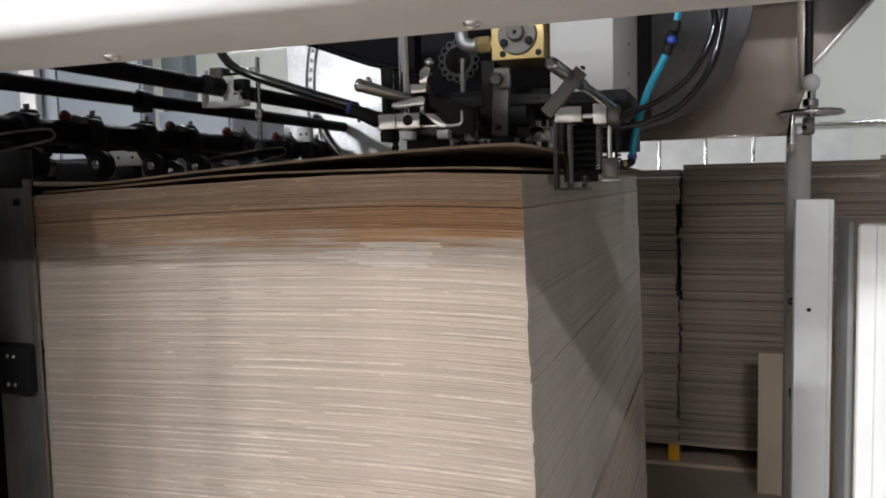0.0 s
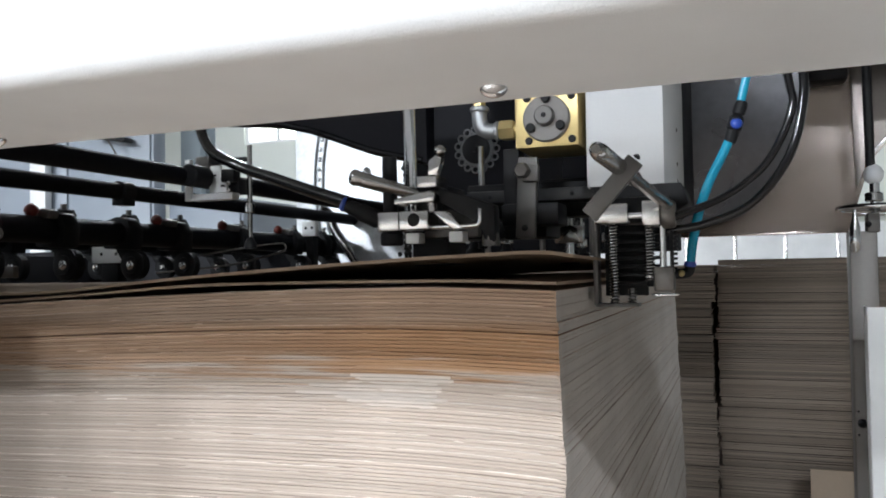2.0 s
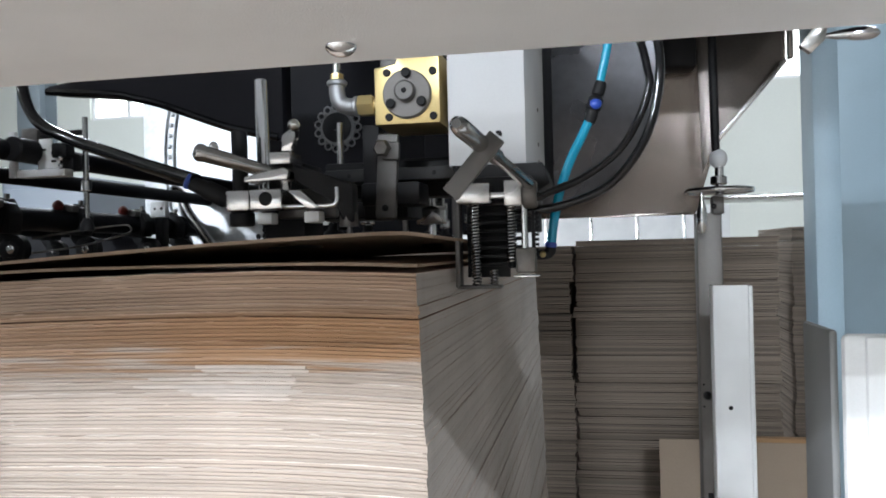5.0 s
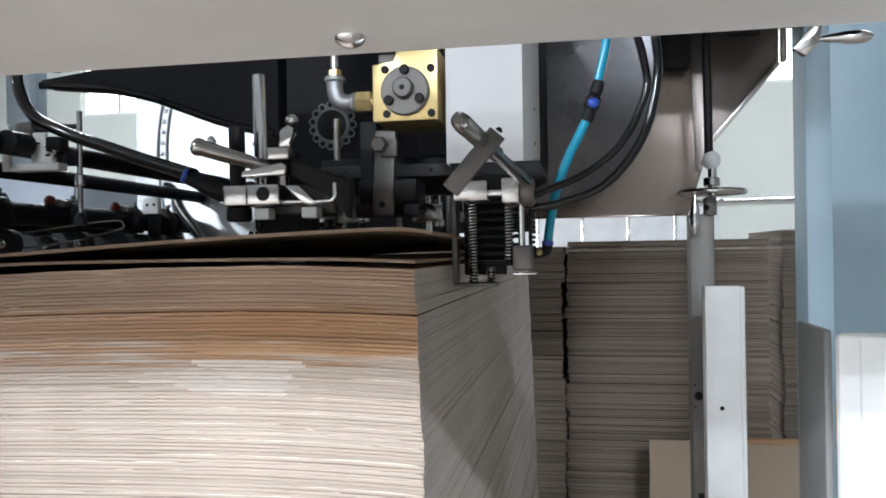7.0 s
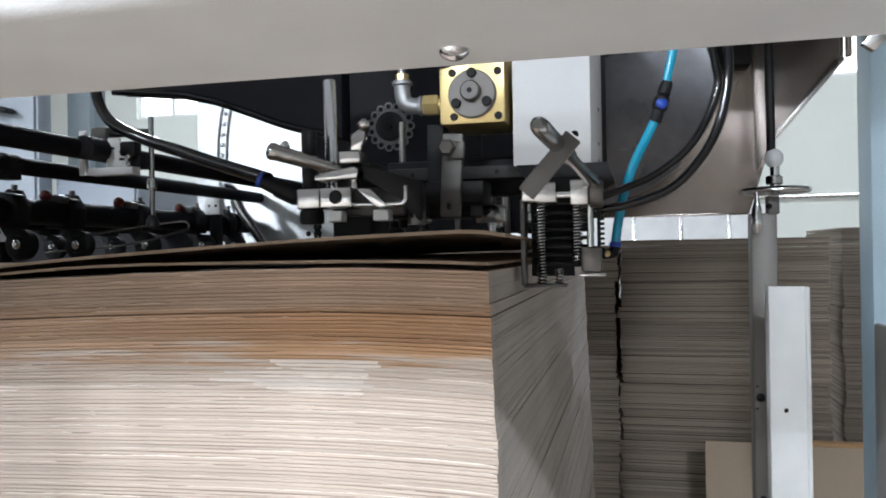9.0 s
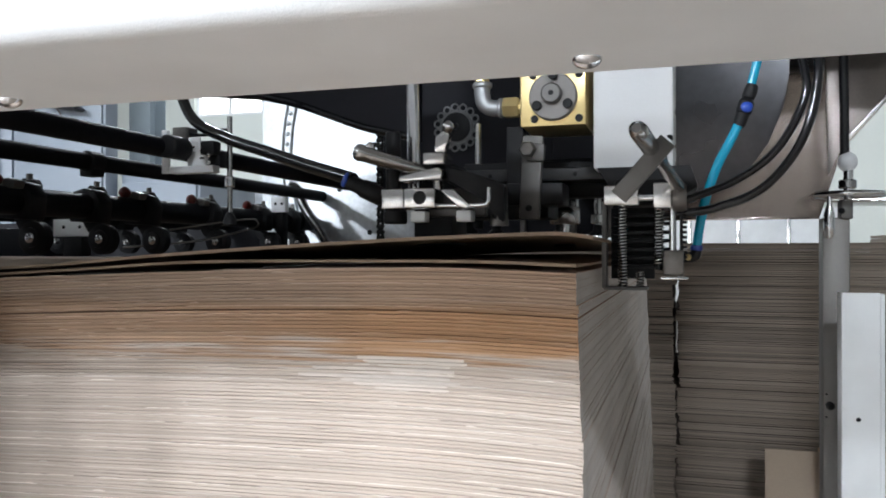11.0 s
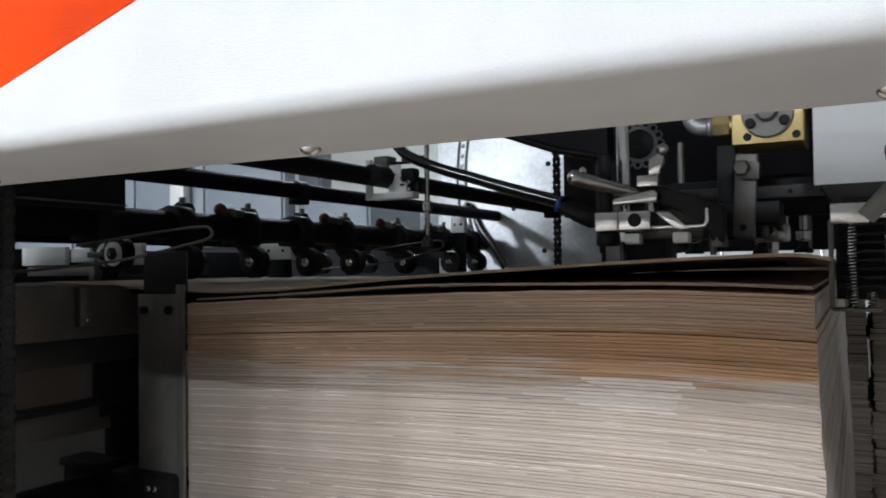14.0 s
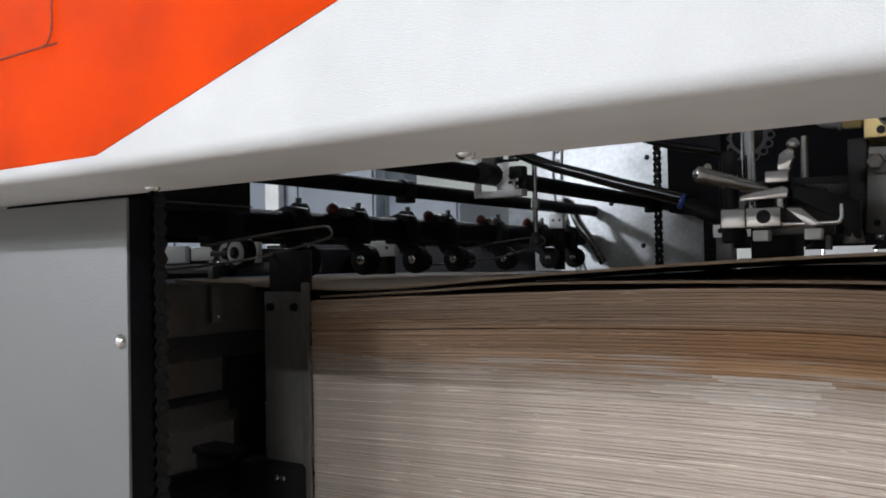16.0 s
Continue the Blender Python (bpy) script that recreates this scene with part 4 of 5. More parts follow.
def suction_arm():
    """The left sucker carrier with its levers and clamps."""
    t = thing("sucker_carrier", "steel sucker carrier with round levers and clamp blocks", "sucker carrier", (-0.512, 1.30, 1.50))
    part("post", rod((-0.028, 0.06, 0.02), (-0.031, 0.06, 0.190), 0.0095, 20), CHROME, t, "bright chrome guide post")
    part("dark_post", rod((-0.046, 0.02, 0.0), (-0.047, 0.02, 0.112), 0.011, 20), BLACK, t)
    part("dark_sleeve", rod((-0.064, 0.06, 0.0), (-0.064, 0.06, 0.105), 0.008, 16), BLACK, t)
    part("lever", lathe((-0.078, -0.05, 0.078), (0.010, 0.01, 0.050), [(0, 0.005), (0.03, 0.0105), (0.08, 0.0122), (0.14, 0.0105), (0.2, 0.0108), (0.9, 0.0085), (1, 0.005)], 22), STEEL, t, "round steel lever")
    part("lever_ball", dome((-0.070, -0.01, 0.085), (0, 0, 1), 0.007, 0.010, 14), CHROME, t)
    part("top_block", prism([(-0.028, 0.038), (0.034, 0.040), (0.036, 0.050), (0.030, 0.056), (-0.026, 0.046)], -0.012, 0.03, 0.002), ALU, t)
    part("upper_block", box(0.004, 0.034, 0.0, 0.045, 0.062, 0.078, 0.002), ALU, t)
    k = part("thumb_latch", prism([(0.020, 0.078), (0.038, 0.078), (0.038, 0.096), (0.046, 0.106), (0.040, 0.112), (0.022, 0.100)], 0.0, 0.014, 0.003), STEEL, t)
    part("latch_ball", lathe((0.040, -0.002, 0.104), (0.043, -0.002, 0.120), [(0, 0.003), (0.25, 0.0075), (0.5, 0.0088), (0.75, 0.0075), (1, 0.003)], 16), STEEL, k)
    part("clamp_block", box(-0.054, -0.020, -0.012, 0.03, 0.000, 0.028, 0.003), ALU, t)
    part("bored_block", box(-0.0198, 0.026, -0.014, 0.03, 0.000, 0.028, 0.003), STEEL, t)
    part("bore", dome((0.004, -0.014, 0.015), (0, -1, 0), 0.0095, 0.0008, 20), BLACK, t)
    part("link_rod", pipe([(0.024, 0.0, 0.004), (0.06, 0.0, 0.004), (0.088, 0.0, 0.004), (0.097, 0.0, 0.008), (0.098, 0.0, 0.028)], 0.0036, 12), CHROME, t)
    part("dark_arm", prism([(0.036, 0.062), (0.038, 0.036), (0.100, 0.010), (0.104, -0.02), (0.120, -0.02), (0.120, 0.032), (0.075, 0.048)], 0.0, 0.025, 0.004), BLACK, t)
    part("arm_foot", lathe((0.110, 0.012, -0.024), (0.110, 0.012, 0.0), [(0, 0.013), (0.6, 0.012), (1, 0.008)], 16), DARKSTEEL, t)
    part("cross_arm", box(0.0, 0.085, 0.035, 0.05, -0.01, 0.03, 0.003), GUNMETAL, t)
    part("slanted_bar", prism([(0.03, 0.026), (0.05, 0.026), (0.075, 0.002), (0.06, -0.002)], -0.005, 0.01, 0.002), STEEL, t)
    part("sucker_body", rod((-0.040, 0.01, -0.020), (-0.040, 0.01, 0.0), 0.017, 20), BLACK, t)
    part("brass_sleeve", rod((-0.040, 0.01, -0.018), (-0.040, 0.01, 0.001), 0.0085, 16), BRASS, t)
    for x in (-0.004, 0.062):
        part("white_block", box(x - 0.009, x + 0.012, -0.004, 0.02, -0.018, -0.003, 0.002), WHITE, t)
    part("column", box(-0.03, 0.03, 0.06, 0.14, -0.05, 0.07, 0.004), BLACK, t)
    f = part("hose_fitting", lathe((-0.108, -0.01, 0.043), (-0.054, 0.005, 0.016), [(0, 0.009), (0.15, 0.0105), (0.4, 0.0115), (0.45, 0.0135), (0.9, 0.0135), (1, 0.010)], 18), BLACK, t, "black push fitting")
    part("collar", rod((-0.110, -0.0106, 0.0442), (-0.104, -0.009, 0.0412), 0.0115, 16), BLUE, f, "blue release collar")
    part("pin", rod((0.02, 0.02, 0.024), (0.02, 0.02, 0.045), 0.008, 14), STEEL, t)
    return t


def sucker(x, y, z, label):
    t = thing("suction_cup", label, "suction cup", (x, y, z), group="suction cups")
    part("stem", rod((0, 0, 0.012), (0, 0, 0.085), 0.0075, 16), STEEL, t)
    part("holder", rod((0, 0, 0.024), (0, 0, 0.044), 0.014, 18), ALU, t)
    part("cup", lathe((0, 0, 0.0), (0, 0, 0.022), [(0, 0.019), (0.25, 0.017), (0.5, 0.010), (1, 0.009)], 20), RUBBER, t)


feeder_head()
rotary_valve()
swing_arm()
control_box()
suction_arm()
for x, y in ((-0.533, 1.636), (-0.52, 1.804), (-0.40, 1.85), (-0.33, 1.9), (-0.44, 2.2)):
    sucker(x, y, 1.473, "black rubber suction cup on a steel stem")


def sucker_cylinder(x, y, z):
    """Twin posts in a pale collar, a thin stem with a cup below."""
    t = thing("sucker_cylinder", "pale grey collar on twin steel posts with a rubber cup", "suction cylinder", (x, y, z))
    part("collar", lathe((0, 0, 0), (0, 0, 0.030), [(0, 0.025), (0.1, 0.027), (0.9, 0.027), (1, 0.025)], 28), ALU, t)
    for dx, rad, m in ((-0.008, 0.011, CHROME), (0.016, 0.008, STEEL)):
        part("post", rod((dx, 0, 0.028), (dx, 0, 0.10), rad, 18), m, t)
    part("head", box(-0.045, 0.05, -0.02, 0.04, 0.085, 0.115, 0.004), BLACK, t)
    part("stem", rod((0, 0, -0.028), (0, 0, 0.002), 0.008, 14), STEEL, t)
    part("cup", lathe((0, 0, -0.040), (0, 0, -0.022), [(0, 0.020), (0.3, 0.017), (0.6, 0.010), (1, 0.009)], 20), RUBBER, t)


sucker_cylinder(-0.364, 1.67, 1.489)


# ---- separator with springs at the stack corner ----
def coil(x, y, z0, z1, rad, wire, turns):
    n = turns * 12
    return pipe([(x + rad * math.cos(2 * math.pi * k / 12), y + rad * math.sin(2 * math.pi * k / 12), z0 + (z1 - z0) * k / n) for k in range(n + 1)], wire, 5, 1)


def separator():
    t = thing("sheet_separator", "spring loaded sheet separator at the stack corner", "separator", (-0.2333, 1.38, 1.3946))
    t.scale = (1.138, 1.138, 1.138)

    def at(x, y, z):
        return ((x + 0.2333) / 1.138, (y - 1.38) / 1.138, (z - 1.3946) / 1.138)

    part("lever", lathe(at(-0.204, 1.015, 1.556), at(-0.168, 1.37, 1.527), [(0, 0.004), (0.015, 0.0072), (0.05, 0.0082), (0.45, 0.0082), (0.47, 0.0062), (1, 0.0072)], 24), STEEL, t, "round polished lever")
    bar = part("flat_bar", box(-0.0095, 0.0095, -0.004, 0.004, -0.040, 0.036, 0.0012, m=pose(*at(-0.201, 1.105, 1.528), 0, 41, 0) @ Matrix.Scale(0.88, 4)), GUNMETAL, t, "flat grey steel bar")
    part("bar_screw", dome(at(-0.176, 1.103, 1.557), (0.6, -0.2, 0.7), 0.0035, 0.0035, 10), BLACK, bar)
    part("left_block", box(-0.030, 0.011, -0.012, 0.014, 0.096, 0.120, 0.002), ALU, t)
    part("spacer_rod", rod((0.010, 0, 0.105), (0.030, 0, 0.105), 0.004, 12), CHROME, t)
    part("right_block", box(0.028, 0.049, -0.016, 0.014, 0.092, 0.122, 0.002), ALU, t)
    part("disc", lathe((0.050, 0.002, 0.105), (0.066, 0.002, 0.105), [(0, 0.016), (0.2, 0.017), (0.8, 0.017), (1, 0.015)], 22), DARKSTEEL, t)
    part("bracket_strip", box(-0.0325, -0.027, -0.010, 0.016, -0.004, 0.101, 0.001), GUNMETAL, t)
    part("bracket_foot", box(-0.030, 0.022, -0.012, 0.016, -0.006, -0.002, 0.001), GUNMETAL, t)
    part("front_spring", coil(-0.008, -0.002, -0.002, 0.096, 0.0052, 0.0012, 26), STEEL, t, "steel coil spring")
    part("spring_core", rod((-0.008, -0.002, -0.003), (-0.008, -0.002, 0.097), 0.0036, 10), BLACK, t)
    part("short_spring", coil(0.012, 0.006, -0.002, 0.016, 0.0045, 0.0011, 5), STEEL, t, "short steel coil spring")
    part("rear_spring", coil(0.034, 0.006, 0.024, 0.092, 0.0055, 0.0012, 18), STEEL, t, "steel coil spring")
    part("rear_core", rod((0.034, 0.006, 0.018), (0.034, 0.006, 0.094), 0.0042, 10), BLACK, t)
    for k in range(7):
        part("brush_leaf", box(-0.022, 0.046, 0.018, 0.040, 0.020 + 0.0105 * k, 0.0245 + 0.0105 * k, 0.001), BLACK, t)
    part("guide_rod", rod((0.050, 0.004, 0.040), (0.050, 0.004, 0.094), 0.0042, 12), STEEL, t)
    part("comb", box(0.058, 0.062, 0.004, 0.016, 0.03, 0.086, 0.0005), BLACK, t)
    for k in range(9):
        part("comb_tooth", box(0.062, 0.0665, 0.006, 0.014, 0.032 + 0.006 * k, 0.0352 + 0.006 * k), BLACK, t)
    part("rear_plate", box(-0.026, 0.028, 0.042, 0.046, 0.006, 0.096, 0.001), BLACK, t)
    part("sensor_box", box(0.039, 0.063, -0.004, 0.018, 0.012, 0.042, 0.003), DARKSTEEL, t)
    part("sensor_plate", box(0.036, 0.068, -0.006, 0.02, 0.007, 0.0095, 0.0005), STEEL, t)
    part("hanger", box(-0.02, 0.06, 0.016, 0.20, 0.100, 0.130, 0.004), BLACK, t)


def air_hoses():
    t = thing("air_hose", "turquoise air hose with blue push fittings", "hose", (0, 1.455, 0), group="hoses at the head")
    part("upper_hose", pipe([(-0.0435, 0.05, 2.0396), (-0.0511, 0.02, 1.8257), (-0.0565, 0.0, 1.7401), (-0.0716, 0, 1.6685)], 0.0060, 14), BLUEHOSE, t)
    part("lower_hose", pipe([(-0.0846, 0, 1.6268), (-0.0987, -0.003, 1.5968), (-0.1149, -0.005, 1.5647), (-0.1301, -0.008, 1.5219), (-0.1399, -0.009, 1.4770), (-0.1442, -0.009, 1.4460)], 0.0066, 16), BLUEHOSE, t)
    v = part("coupling", lathe((-0.0684, 0, 1.6760), (-0.0868, 0, 1.6182), [(0, 0.0075), (0.1, 0.0092), (0.3, 0.0092), (0.34, 0.0072), (0.42, 0.0110), (0.66, 0.0110), (0.7, 0.0085), (0.9, 0.0090), (1, 0.008)], 18), BLACK, t, "black coupling")
    part("button", dome((-0.0768, -0.0075, 1.6440), (0.1, -1, 0.2), 0.0085, 0.006, 16), BLUE, v, "blue button")
    part("end_collar", rod((-0.1442, -0.009, 1.4492), (-0.1448, -0.009, 1.4417), 0.0085, 16), BLUE, t)
    e = part("end_elbow", pipe([(-0.1448, -0.009, 1.4439), (-0.1464, -0.009, 1.4353), (-0.1540, -0.011, 1.4321), (-0.1648, -0.013, 1.4321)], 0.0075, 14, 4), BLACK, t)
    part("brass_tip", dome((-0.1562, -0.017, 1.4326), (0, -1, 0), 0.0050, 0.004, 14), BRASS, e, "brass tip")
    for label, pts, rad in (
        ("glossy black air hose", [(-0.03, 0.03, 2.0), (-0.028, 0.0, 1.78), (-0.010, 0, 1.69), (-0.008, 0, 1.645), (-0.040, 0, 1.580), (-0.092, 0, 1.538), (-0.160, -0.02, 1.510)], 0.0056),
        ("glossy black air hose", [(0.008, 0.03, 2.0), (0.004, 0.0, 1.76), (0.008, 0, 1.67), (-0.012, 0, 1.588), (-0.060, 0, 1.526), (-0.122, 0, 1.500), (-0.175, 0.0, 1.492)], 0.0062),
    ):
        solid("black_hose", pipe([(x, y + 1.40, z) for x, y, z in pts], rad, 14, 10), HOSE, label + " curving down to the separator", "hose", group="hoses at the head")
    solid("black_hose", pipe([(-1.06, 1.55, 2.0), (-1.055, 1.53, 1.80), (-1.038, 1.5, 1.733), (-0.996, 1.48, 1.675), (-0.912, 1.45, 1.636), (-0.808, 1.40, 1.603), (-0.715, 1.35, 1.574), (-0.608, 1.29, 1.543)], 0.0098, 16, 10), HOSE, "thick black suction hose to the sucker carrier", "hose", group="hoses at the head")


separator()
air_hoses()


# ---- beside the feeder: shield plate, hand wheel, posts ----
def hopper_shield():
    t = thing("metal_shield", "brushed stainless shield plate with sloping edge", "shield", (0, 2.75, 1.535))
    outline = [(-0.40, 0), (0.212, 0), (0.284, 0.230), (0.463, 0.436), (0.474, 0.436), (0.478, 0.66), (-0.40, 0.66)]

    def right_edge(z):
        for (xa, za), (xb, zb) in zip(outline[1:], outline[2:6]):
            if za <= z <= zb and zb > za:
                return xa + (xb - xa) * (z - za) / (zb - za)
        return 0.478

    bm = bmesh.new()
    grid = []
    for j in range(25):
        z = 0.66 * j / 24
        row = []
        for k in range(33):
            u = k / 32
            x = -0.40 + (right_edge(z) + 0.40) * u
            dent = 0.0045 * noise.noise(Vector((x * 4.2, 0.3, z * 5.0))) + 0.0006 * noise.noise(Vector((x * 11, 4.0, z * 11)))
            row.append(bm.verts.new((x, dent, z)))
        grid.append(row)
    for r0, r1 in zip(grid, grid[1:]):
        for k in range(32):
            bm.faces.new((r0[k], r0[k + 1], r1[k + 1], r1[k]))
    bmesh.ops.solidify(bm, geom=bm.faces[:], thickness=0.004)
    part("plate", bm, BRUSHED, t)
    part("slope_flange", prism([(0.262, 0.205), (0.272, 0.196), (0.472, 0.428), (0.463, 0.437)], -0.030, 0.0, 0.001), ALU, t)
    part("inner_plate", prism([(-0.40, 0.005), (-0.20, 0.012), (-0.145, 0.026), (-0.075, 0.056), (-0.012, 0.100), (0.038, 0.170), (0.074, 0.262), (0.086, 0.340), (0.09, 0.66), (-0.40, 0.66)], -0.40, -0.396, 0.001), DARKPLATE, t, "dark dull inner plate")
    # the fold lies flat, so its darker reflection is put into its colour
    part("side_facet", prism([(0.235, 0.12), (0.282, 0.230), (0.461, 0.437), (0.470, 0.66), (0.222, 0.66)], -0.008, -0.003, 0.001), FACET, t, "stainless fold with its darker reflection in the colour")
    part("bottom_lip", box(-0.40, 0.210, -0.012, -0.0005, -0.003, 0.003, 0.001), BRUSHED, t)
    part("top_bracket", box(0.11, 0.215, -0.10, -0.01, 0.415, 0.62, 0.012), BLACK, t, "black rounded bracket")
    part("upper_lug", prism([(0.30, 0.66), (0.46, 0.66), (0.42, 0.52), (0.33, 0.52)], -0.03, 0.0, 0.006), BLACK, t)
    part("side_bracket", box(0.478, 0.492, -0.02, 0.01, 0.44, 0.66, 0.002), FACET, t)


def hand_wheel():
    t = thing("hand_wheel", "chrome hand wheel on a grey square post", "hand wheel", (0.253, 2.55, FLOOR))
    part("post", box(-0.062, 0.004, 0.01, 0.075, 0, 1.528 - FLOOR, 0.004), POSTGREY, t, "grey square steel post")
    part("head_block", box(-0.02, 0.010, 0.0, 0.05, 1.524 - FLOOR, 1.575 - FLOOR, 0.004), GUNMETAL, t)
    part("spindle", rod((-0.006, 0.02, 1.66 - FLOOR), (-0.010, 0.02, 2.18 - FLOOR), 0.0115, 16), BLACK, t)
    part("ball", lathe((0, 0.02, 1.651 - FLOOR), (0, 0.02, 1.700 - FLOOR), [(0, 0.010), (0.15, 0.019), (0.35, 0.024), (0.65, 0.024), (0.85, 0.019), (1, 0.010)], 24), BOXPAINT, t, "matt silver ball")
    part("neck", rod((0.002, 0.02, 1.575 - FLOOR), (0.002, 0.02, 1.655 - FLOOR), 0.012, 18), CHROME, t)
    part("collar", rod((0.0, 0.02, 1.604 - FLOOR), (0.0, 0.02, 1.628 - FLOOR), 0.022, 20), STEEL, t)
    w = part("rim", pipe([(0.085 * math.cos(2 * math.pi * k / 40), 0.02 + 0.085 * math.sin(2 * math.pi * k / 40), 1.588 - FLOOR) for k in range(41)], 0.0075, 12, 1), CHROME, t, "polished chrome rim")
    for a in (20, 140, 260):
        part("spoke", rod((0, 0.02, 1.588 - FLOOR), (0.083 * math.cos(radians(a)), 0.02 + 0.083 * math.sin(radians(a)), 1.588 - FLOOR), 0.006, 10), CHROME, w)
    part("handle", lathe((-0.054, -0.045, 1.580 - FLOOR), (-0.056, -0.045, 1.472 - FLOOR), [(0, 0.005), (0.18, 0.006), (0.4, 0.0125), (0.75, 0.0135), (0.95, 0.010), (1, 0.005)], 18), CHROME, t, "chrome grip")
    part("knob", dome((-0.018, 0.0, 1.545 - FLOOR), (0, -1, 0), 0.008, 0.012, 14), BLACK, t)
    part("limit_screw", dome((-0.045, 0.01, 1.03 - FLOOR), (0, -1, 0), 0.012, 0.02, 12), BLACK, t)
    for z in (1.00, 1.06):
        part("screw", dome((-0.054, 0.01, z - FLOOR), (0, -1, 0), 0.003, 0.003, 8), BLACK, t)
    part("clip", box(-0.05, -0.036, 0.0, 0.01, 0.74 - FLOOR, 0.765 - FLOOR, 0.002), BLACK, t)


def crank():
    t = thing("crank", "polished chrome crank handle on its steel arm", "crank handle", (0.41, 2.2, 1.89))
    part("grip", lathe((0.020, 0.0, 0.010), (0.135, 0.0, 0.010), [(0, 0.005), (0.08, 0.0065), (0.2, 0.0095), (0.38, 0.0125), (0.55, 0.0148), (0.72, 0.0155), (0.86, 0.0135), (0.95, 0.0095), (1, 0.004)], 22), CHROME, t)
    part("neck", lathe((-0.012, 0.0, 0.010), (0.030, 0.0, 0.010), [(0, 0.009), (0.35, 0.009), (0.45, 0.0055), (1, 0.0055)], 16), CHROME, t)
    part("arm", prism([(-0.035, -0.01), (0.012, 0.05), (0.03, 0.05), (0.02, 0.0), (-0.01, -0.028)], -0.012, 0.012, 0.003), STEEL, t)
    part("hub", rod((-0.02, 0.02, 0.05), (0.05, 0.04, 0.20), 0.014, 18), DARKSTEEL, t)
    part("bearing", box(0.0, 0.09, 0.03, 0.10, 0.18, 0.31, 0.004), GUNMETAL, t)


def white_post():
    t = thing("guard_post", "white painted folded steel guard post with one hole", "post", (0.198, 2.34, FLOOR))
    h = 1.341 - FLOOR
    part("front", box(0.0, 0.083, 0, 0.004, 0, h, 0.0015), WHITE, t)
    part("fold", box(0.083, 0.094, 0.001, 0.05, 0, h - 0.002, 0.004), WHITE, t)
    part("left_fold", box(-0.001, 0.003, 0.002, 0.05, 0, h - 0.001, 0.001), WHITE, t)
    part("hole", dome((0.036, 0.0, 1.04 - FLOOR), (0, -1, 0), 0.0055, 0.0012, 14), BLACK, t)
    part("foot", box(0.0, 0.12, 0.0, 0.09, 0, 0.60, 0.004), WHITE, t)


def white_guard():
    t = thing("guard_cover", "white painted rounded guard cover beside the post", "guard cover", (0.183, 1.3, FLOOR))
    h = 1.337 - FLOOR
    part("side", box(0, 0.010, 0.0, 0.12, 0, h, 0.004), GREYPAINT, t)
    bm = bmesh.new()
    box(0.012, 0.34, -0.012, 0.004, 0, h - 0.004, 0.0075, bm)
    part("front", bm, WHITE, t)
    part("raised_panel", box(0.035, 0.34, -0.018, -0.011, 0, h - 0.006, 0.004), WHITE, t)
    part("grip", pipe([(0.06, -0.02, 0.93), (0.062, -0.05, 0.915), (0.072, -0.055, 0.86), (0.09, -0.05, 0.80), (0.092, -0.02, 0.79)], 0.011, 14), CHROME, t, "chrome pull handle")
    part("catch", prism([(-0.025, 0.93), (0.0, 0.935), (0.0, 0.96), (-0.006, 0.95)], -0.008, 0.008, 0.001), ALU, t)


hopper_shield()
hand_wheel()
crank()
white_post()
white_guard()


# ---- stacks and things behind ----
def back_stack(x0, x1, y0, y1, z0, z1, seed, label, step=0.0085):
    """A pallet load of board sheets in uneven layers."""
    rng = random.Random(seed)
    t = thing("sheet_stack", label, "board stack", (x0, y0, z0), group="board stacks behind the feeder")
    flat = box(0, 1, 0, 1, 0, 0.90)
    me = mesh_of(flat, GREYBOARD)
    z, off, left = 0.0, 0.0, 0
    while z < z1 - z0 - 0.003:
        if left == 0:
            left = rng.randrange(3, 10)
            if z > 0:
                z += rng.uniform(0.001, 0.0045)
            off = rng.uniform(-0.010, 0.010) if rng.random() < 0.5 else off
        left -= 1
        h = min(step * rng.uniform(0.6, 1.4), z1 - z0 - z)
        ob = new("sheet", me)
        ob.parent = t
        ob.matrix_local = Matrix.Translation((off + rng.uniform(-0.005, 0.005), off * 0.6 + rng.uniform(-0.006, 0.004), z)) @ Matrix.Rotation(rng.uniform(-0.0015, 0.0015), 4, "Y") @ Matrix.Diagonal((x1 - x0, y1 - y0, h, 1))
        z += h
    return t


def yellow_pallet(x0, x1, y0, y1):
    t = thing("pallet", "pallet with yellow blocks under the board stacks", "pallet", (x0, y0, FLOOR), group="pallets")
    for k in range(5):
        x = (x1 - x0 - 0.06) * k / 4
        part("block", box(x, x + 0.06, 0.02, 0.15, 0.02, 0.12, 0.004), YELLOW, t, "yellow plastic block")
    part("base_board", box(0, x1 - x0, 0.0, 0.2, 0, 0.02), CARD, t)
    part("deck", box(0, x1 - x0, 0.0, y1 - y0, 0.12, 0.135), CARD, t)
    for y in (0.5, 0.95):
        part("runner", box(0, x1 - x0, y, y + 0.1, 0, 0.12), CARD, t)


back_stack(-1.25, -0.206, 4.32, 5.6, -0.012, 1.458, 3, "tall stack of grey brown board sheets on a pallet")
back_stack(-0.192, 0.778, 4.36, 5.6, -0.012, 1.478, 8, "tall stack of grey brown board sheets on a pallet")
back_stack(1.085, 1.95, 5.4, 6.4, -0.012, 1.54, 11, "shaded stack of board sheets behind the others")
back_stack(1.80, 2.6, 5.7, 6.6, -0.012, 1.53, 17, "stack of board sheets beyond the blue column")
yellow_pallet(1.98, 2.62, 5.7, 6.6)
yellow_pallet(-1.25, 0.80, 4.36, 5.4)
yellow_pallet(1.0, 1.96, 5.4, 6.4)


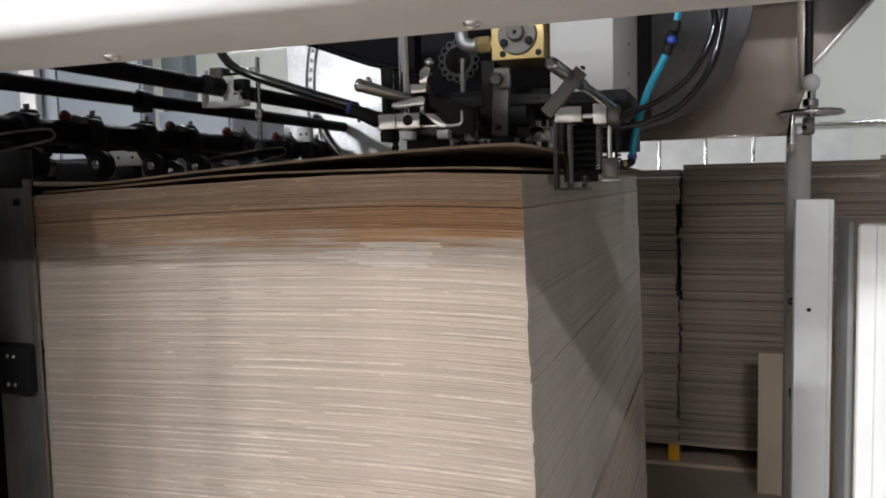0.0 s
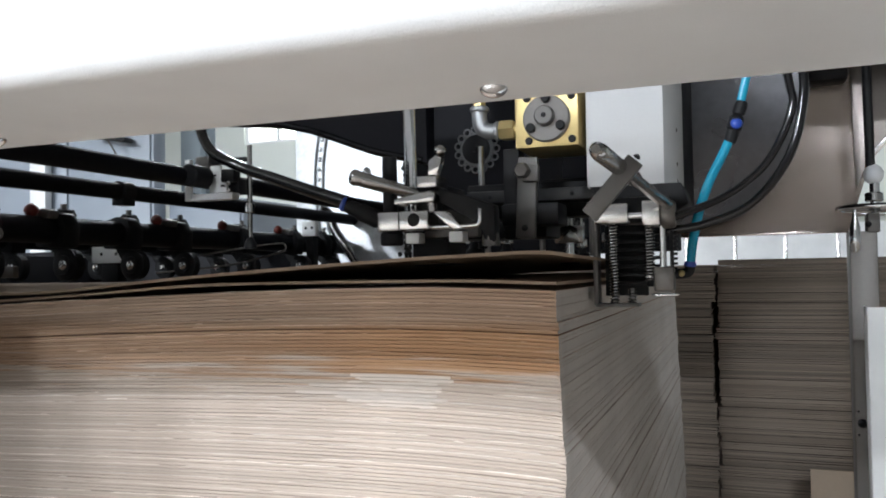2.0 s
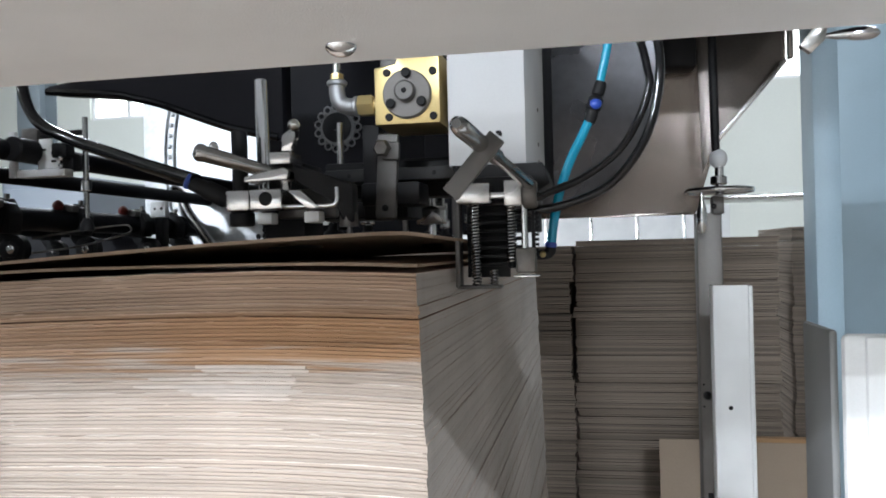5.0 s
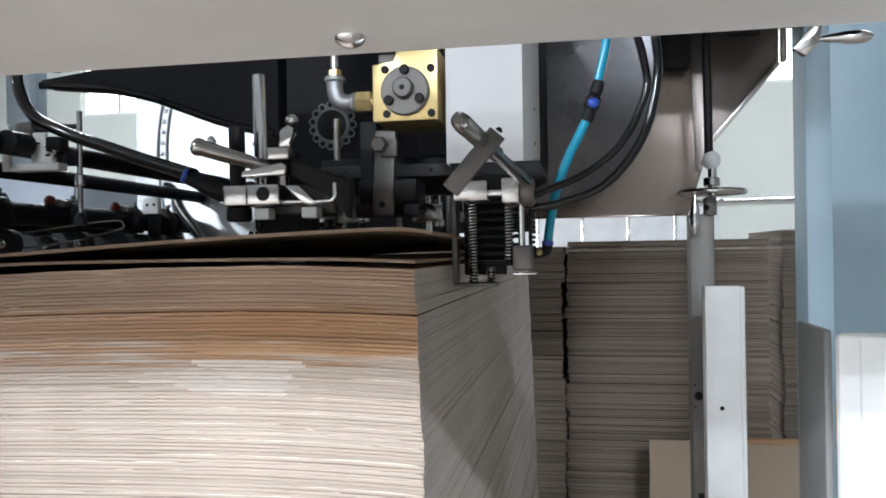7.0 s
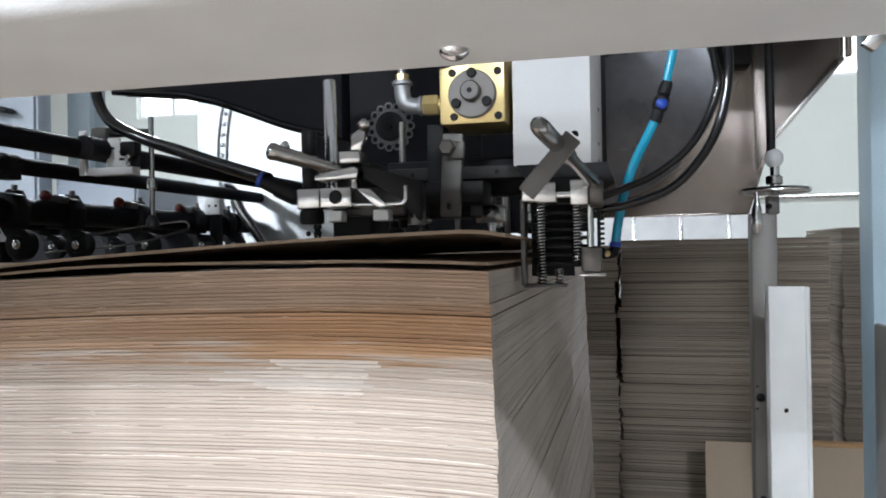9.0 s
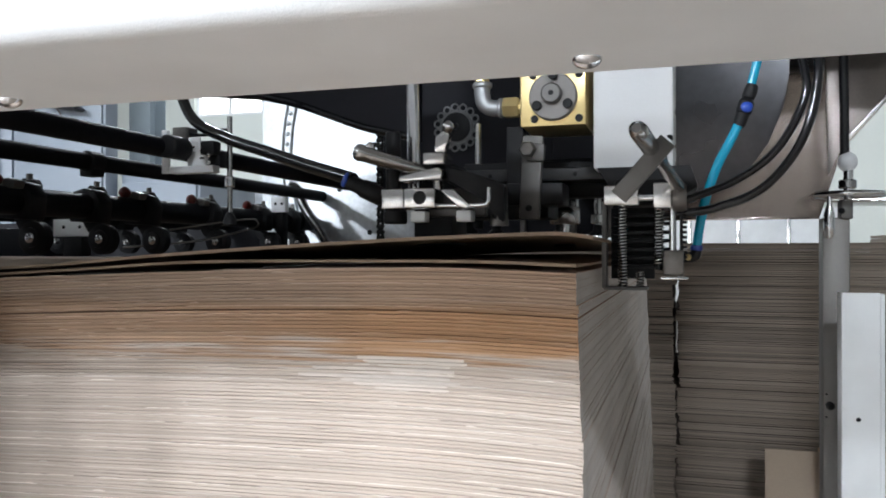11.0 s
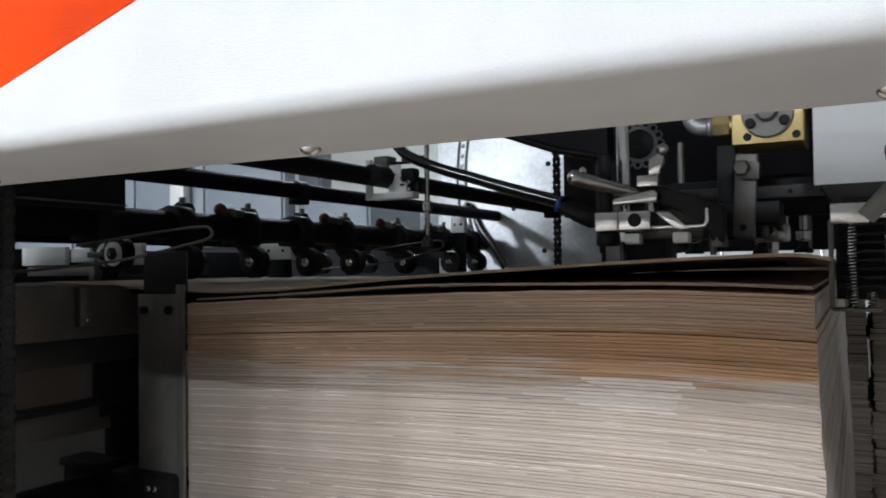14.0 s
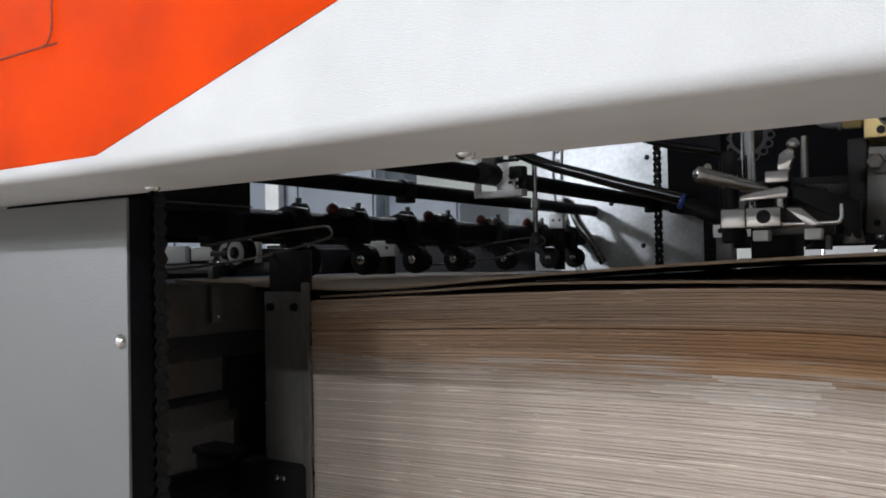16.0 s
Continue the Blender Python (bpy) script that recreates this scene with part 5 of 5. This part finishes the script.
def leaning_board(x0, x1, y, z1, label):
    t = solid("cardboard_sheet", box(x0, x1, y, y + 0.006, FLOOR, z1, 0.001), CARD, label, "cardboard sheet", group="loose cardboard sheets")
    return t


leaning_board(0.186, 0.56, 4.08, 0.552, "plain tan cardboard sheet leaning at the stack")
cc = thing("cardboard_box", "low tan cardboard box with lighter rim", "cardboard box", (0.40, 4.0, FLOOR))
part("front", box(0.0, 0.62, 0, 0.006, 0, 0.712, 0.001), CARD, cc)
part("rim", box(0.0, 0.62, 0.004, 0.05, 0.712, 0.730, 0.002), RIMCARD, cc, "orange brown top rim")
part("back", box(0.0, 0.62, 0.05, 0.056, 0, 0.72, 0.001), CARD, cc)


def steel_column(x, y, w, d, label, material):
    t = thing("hall_column", label, "column", (x, y, FLOOR), group="hall columns")
    part("flange", box(0, w, 0, 0.014, 0, 6.35, 0.002), material, t)
    part("flange", box(0, w, d, d + 0.014, 0, 6.35, 0.002), material, t)
    part("web", box(w * 0.42, w * 0.5, 0.014, d, 0, 6.35), material, t)
    part("left_plate", box(-0.006, 0.0, 0.001, d + 0.012, 0, 6.35), material, t)
    return t


steel_column(1.24, 5.15, 0.44, 0.3, "pale blue painted steel hall column", BLUEPAINT)
steel_column(-6.80, 8.6, 0.30, 0.3, "dark grey painted steel hall column", COLGREY)
solid("safety_strip", box(1.27, 1.31, 5.10, 5.13, FLOOR, 0.55, 0.004), YELLOW, "yellow edge guard strip at the column foot", "edge guard")
solid("wall_rail", pipe([(-13.0, 10.96, 2.05), (13.0, 10.96, 2.05)], 0.025, 8, 1), ALU, "thin grey conduit along the hall wall", "conduit", kind="structure")


def cabinet(x0, x1, y0, y1, z1, label, name="machine_cabinet"):
    t = thing(name, label, "cabinet", (x0, y0, FLOOR), group="machine cabinets behind")
    w, d, h = x1 - x0, y1 - y0, z1 - FLOOR
    part("body", box(0, w, 0, d, 0, h, 0.012), PALEBLUE, t)
    n = max(1, round(w / 0.7))
    for k in range(n):
        dr = part("door", box(w * k / n + 0.02, w * (k + 1) / n - 0.02, -0.018, 0.0, 0.1, h - 0.06, 0.004), PALEBLUE, t)
        part("handle", box(w * k / n + 0.06, w * k / n + 0.08, -0.035, -0.018, h * 0.5, h * 0.5 + 0.14, 0.003), DARKSTEEL, dr)
    return t


cabinet(-6.6, -3.72, 4.5, 4.62, 2.75, "tall bluish grey painted machine cabinet with doors")
cabinet(-3.70, -3.10, 4.62, 5.3, 1.95, "low bluish white painted machine cabinet")
cabinet(-9.5, -7.4, 5.6, 6.6, 2.6, "bluish white painted machine cabinet")
solid("white_upright", box(-4.71, -4.57, 4.40, 4.46, FLOOR, 2.75, 0.004), WHITE, "white painted upright before the cabinet", "post")
tr = thing("hanging_tray", "thin black tray hung by a cord before the cabinet", "tray", (-4.0, 4.40, 2.36))
part("plate", prism([(-0.15, 0.025), (0.13, -0.022), (0.16, -0.012), (0.13, 0.012), (-0.08, 0.034)], -0.03, 0.06, 0.002), BLACK, tr)
part("cord", pipe([(-0.20, 0.0, 0.35), (-0.17, 0.0, 0.13), (0.0, -0.02, 0.0), (0.10, -0.02, -0.13), (0.13, 0.06, -0.17)], 0.006, 6), DARKSTEEL, tr)


def rail_guard(x0, x1, y, label):
    """White guard frames behind the stacks."""
    t = thing("white_partition", label, "partition", (x0, y, FLOOR))
    w = x1 - x0
    n = 7
    for k in range(n):
        part("panel", box(w * k / n + 0.012, w * (k + 1) / n - 0.012, 0, 0.03, 0.05, 1.92, 0.004), WHITE, t)
        part("stile", box(w * k / n - 0.012, w * k / n + 0.012, -0.015, 0.04, 0, 1.95, 0.003), ALU, t)


rail_guard(-1.6, 1.0, 7.0, "row of white framed panels behind the stacks")
wr = thing("wrapped_pallet", "pallet load wrapped in clear crinkled plastic film", "wrapped load", (-4.35, 7.2, FLOOR))
bmw = box(-0.7, 0.7, 0, 0.9, 0.1, 2.22, 0.05, segs=3)
bmesh.ops.subdivide_edges(bmw, edges=bmw.edges[:], cuts=5, use_grid_fill=True)
for v in bmw.verts:
    v.co += Vector((noise.noise(v.co * 5), noise.noise(v.co * 5 + Vector((7, 0, 0))), noise.noise(v.co * 4))) * 0.05
part("film", bmw, FILM, wr)
part("pallet_base", box(-0.7, 0.7, 0, 0.9, 0, 0.1), CARD, wr)
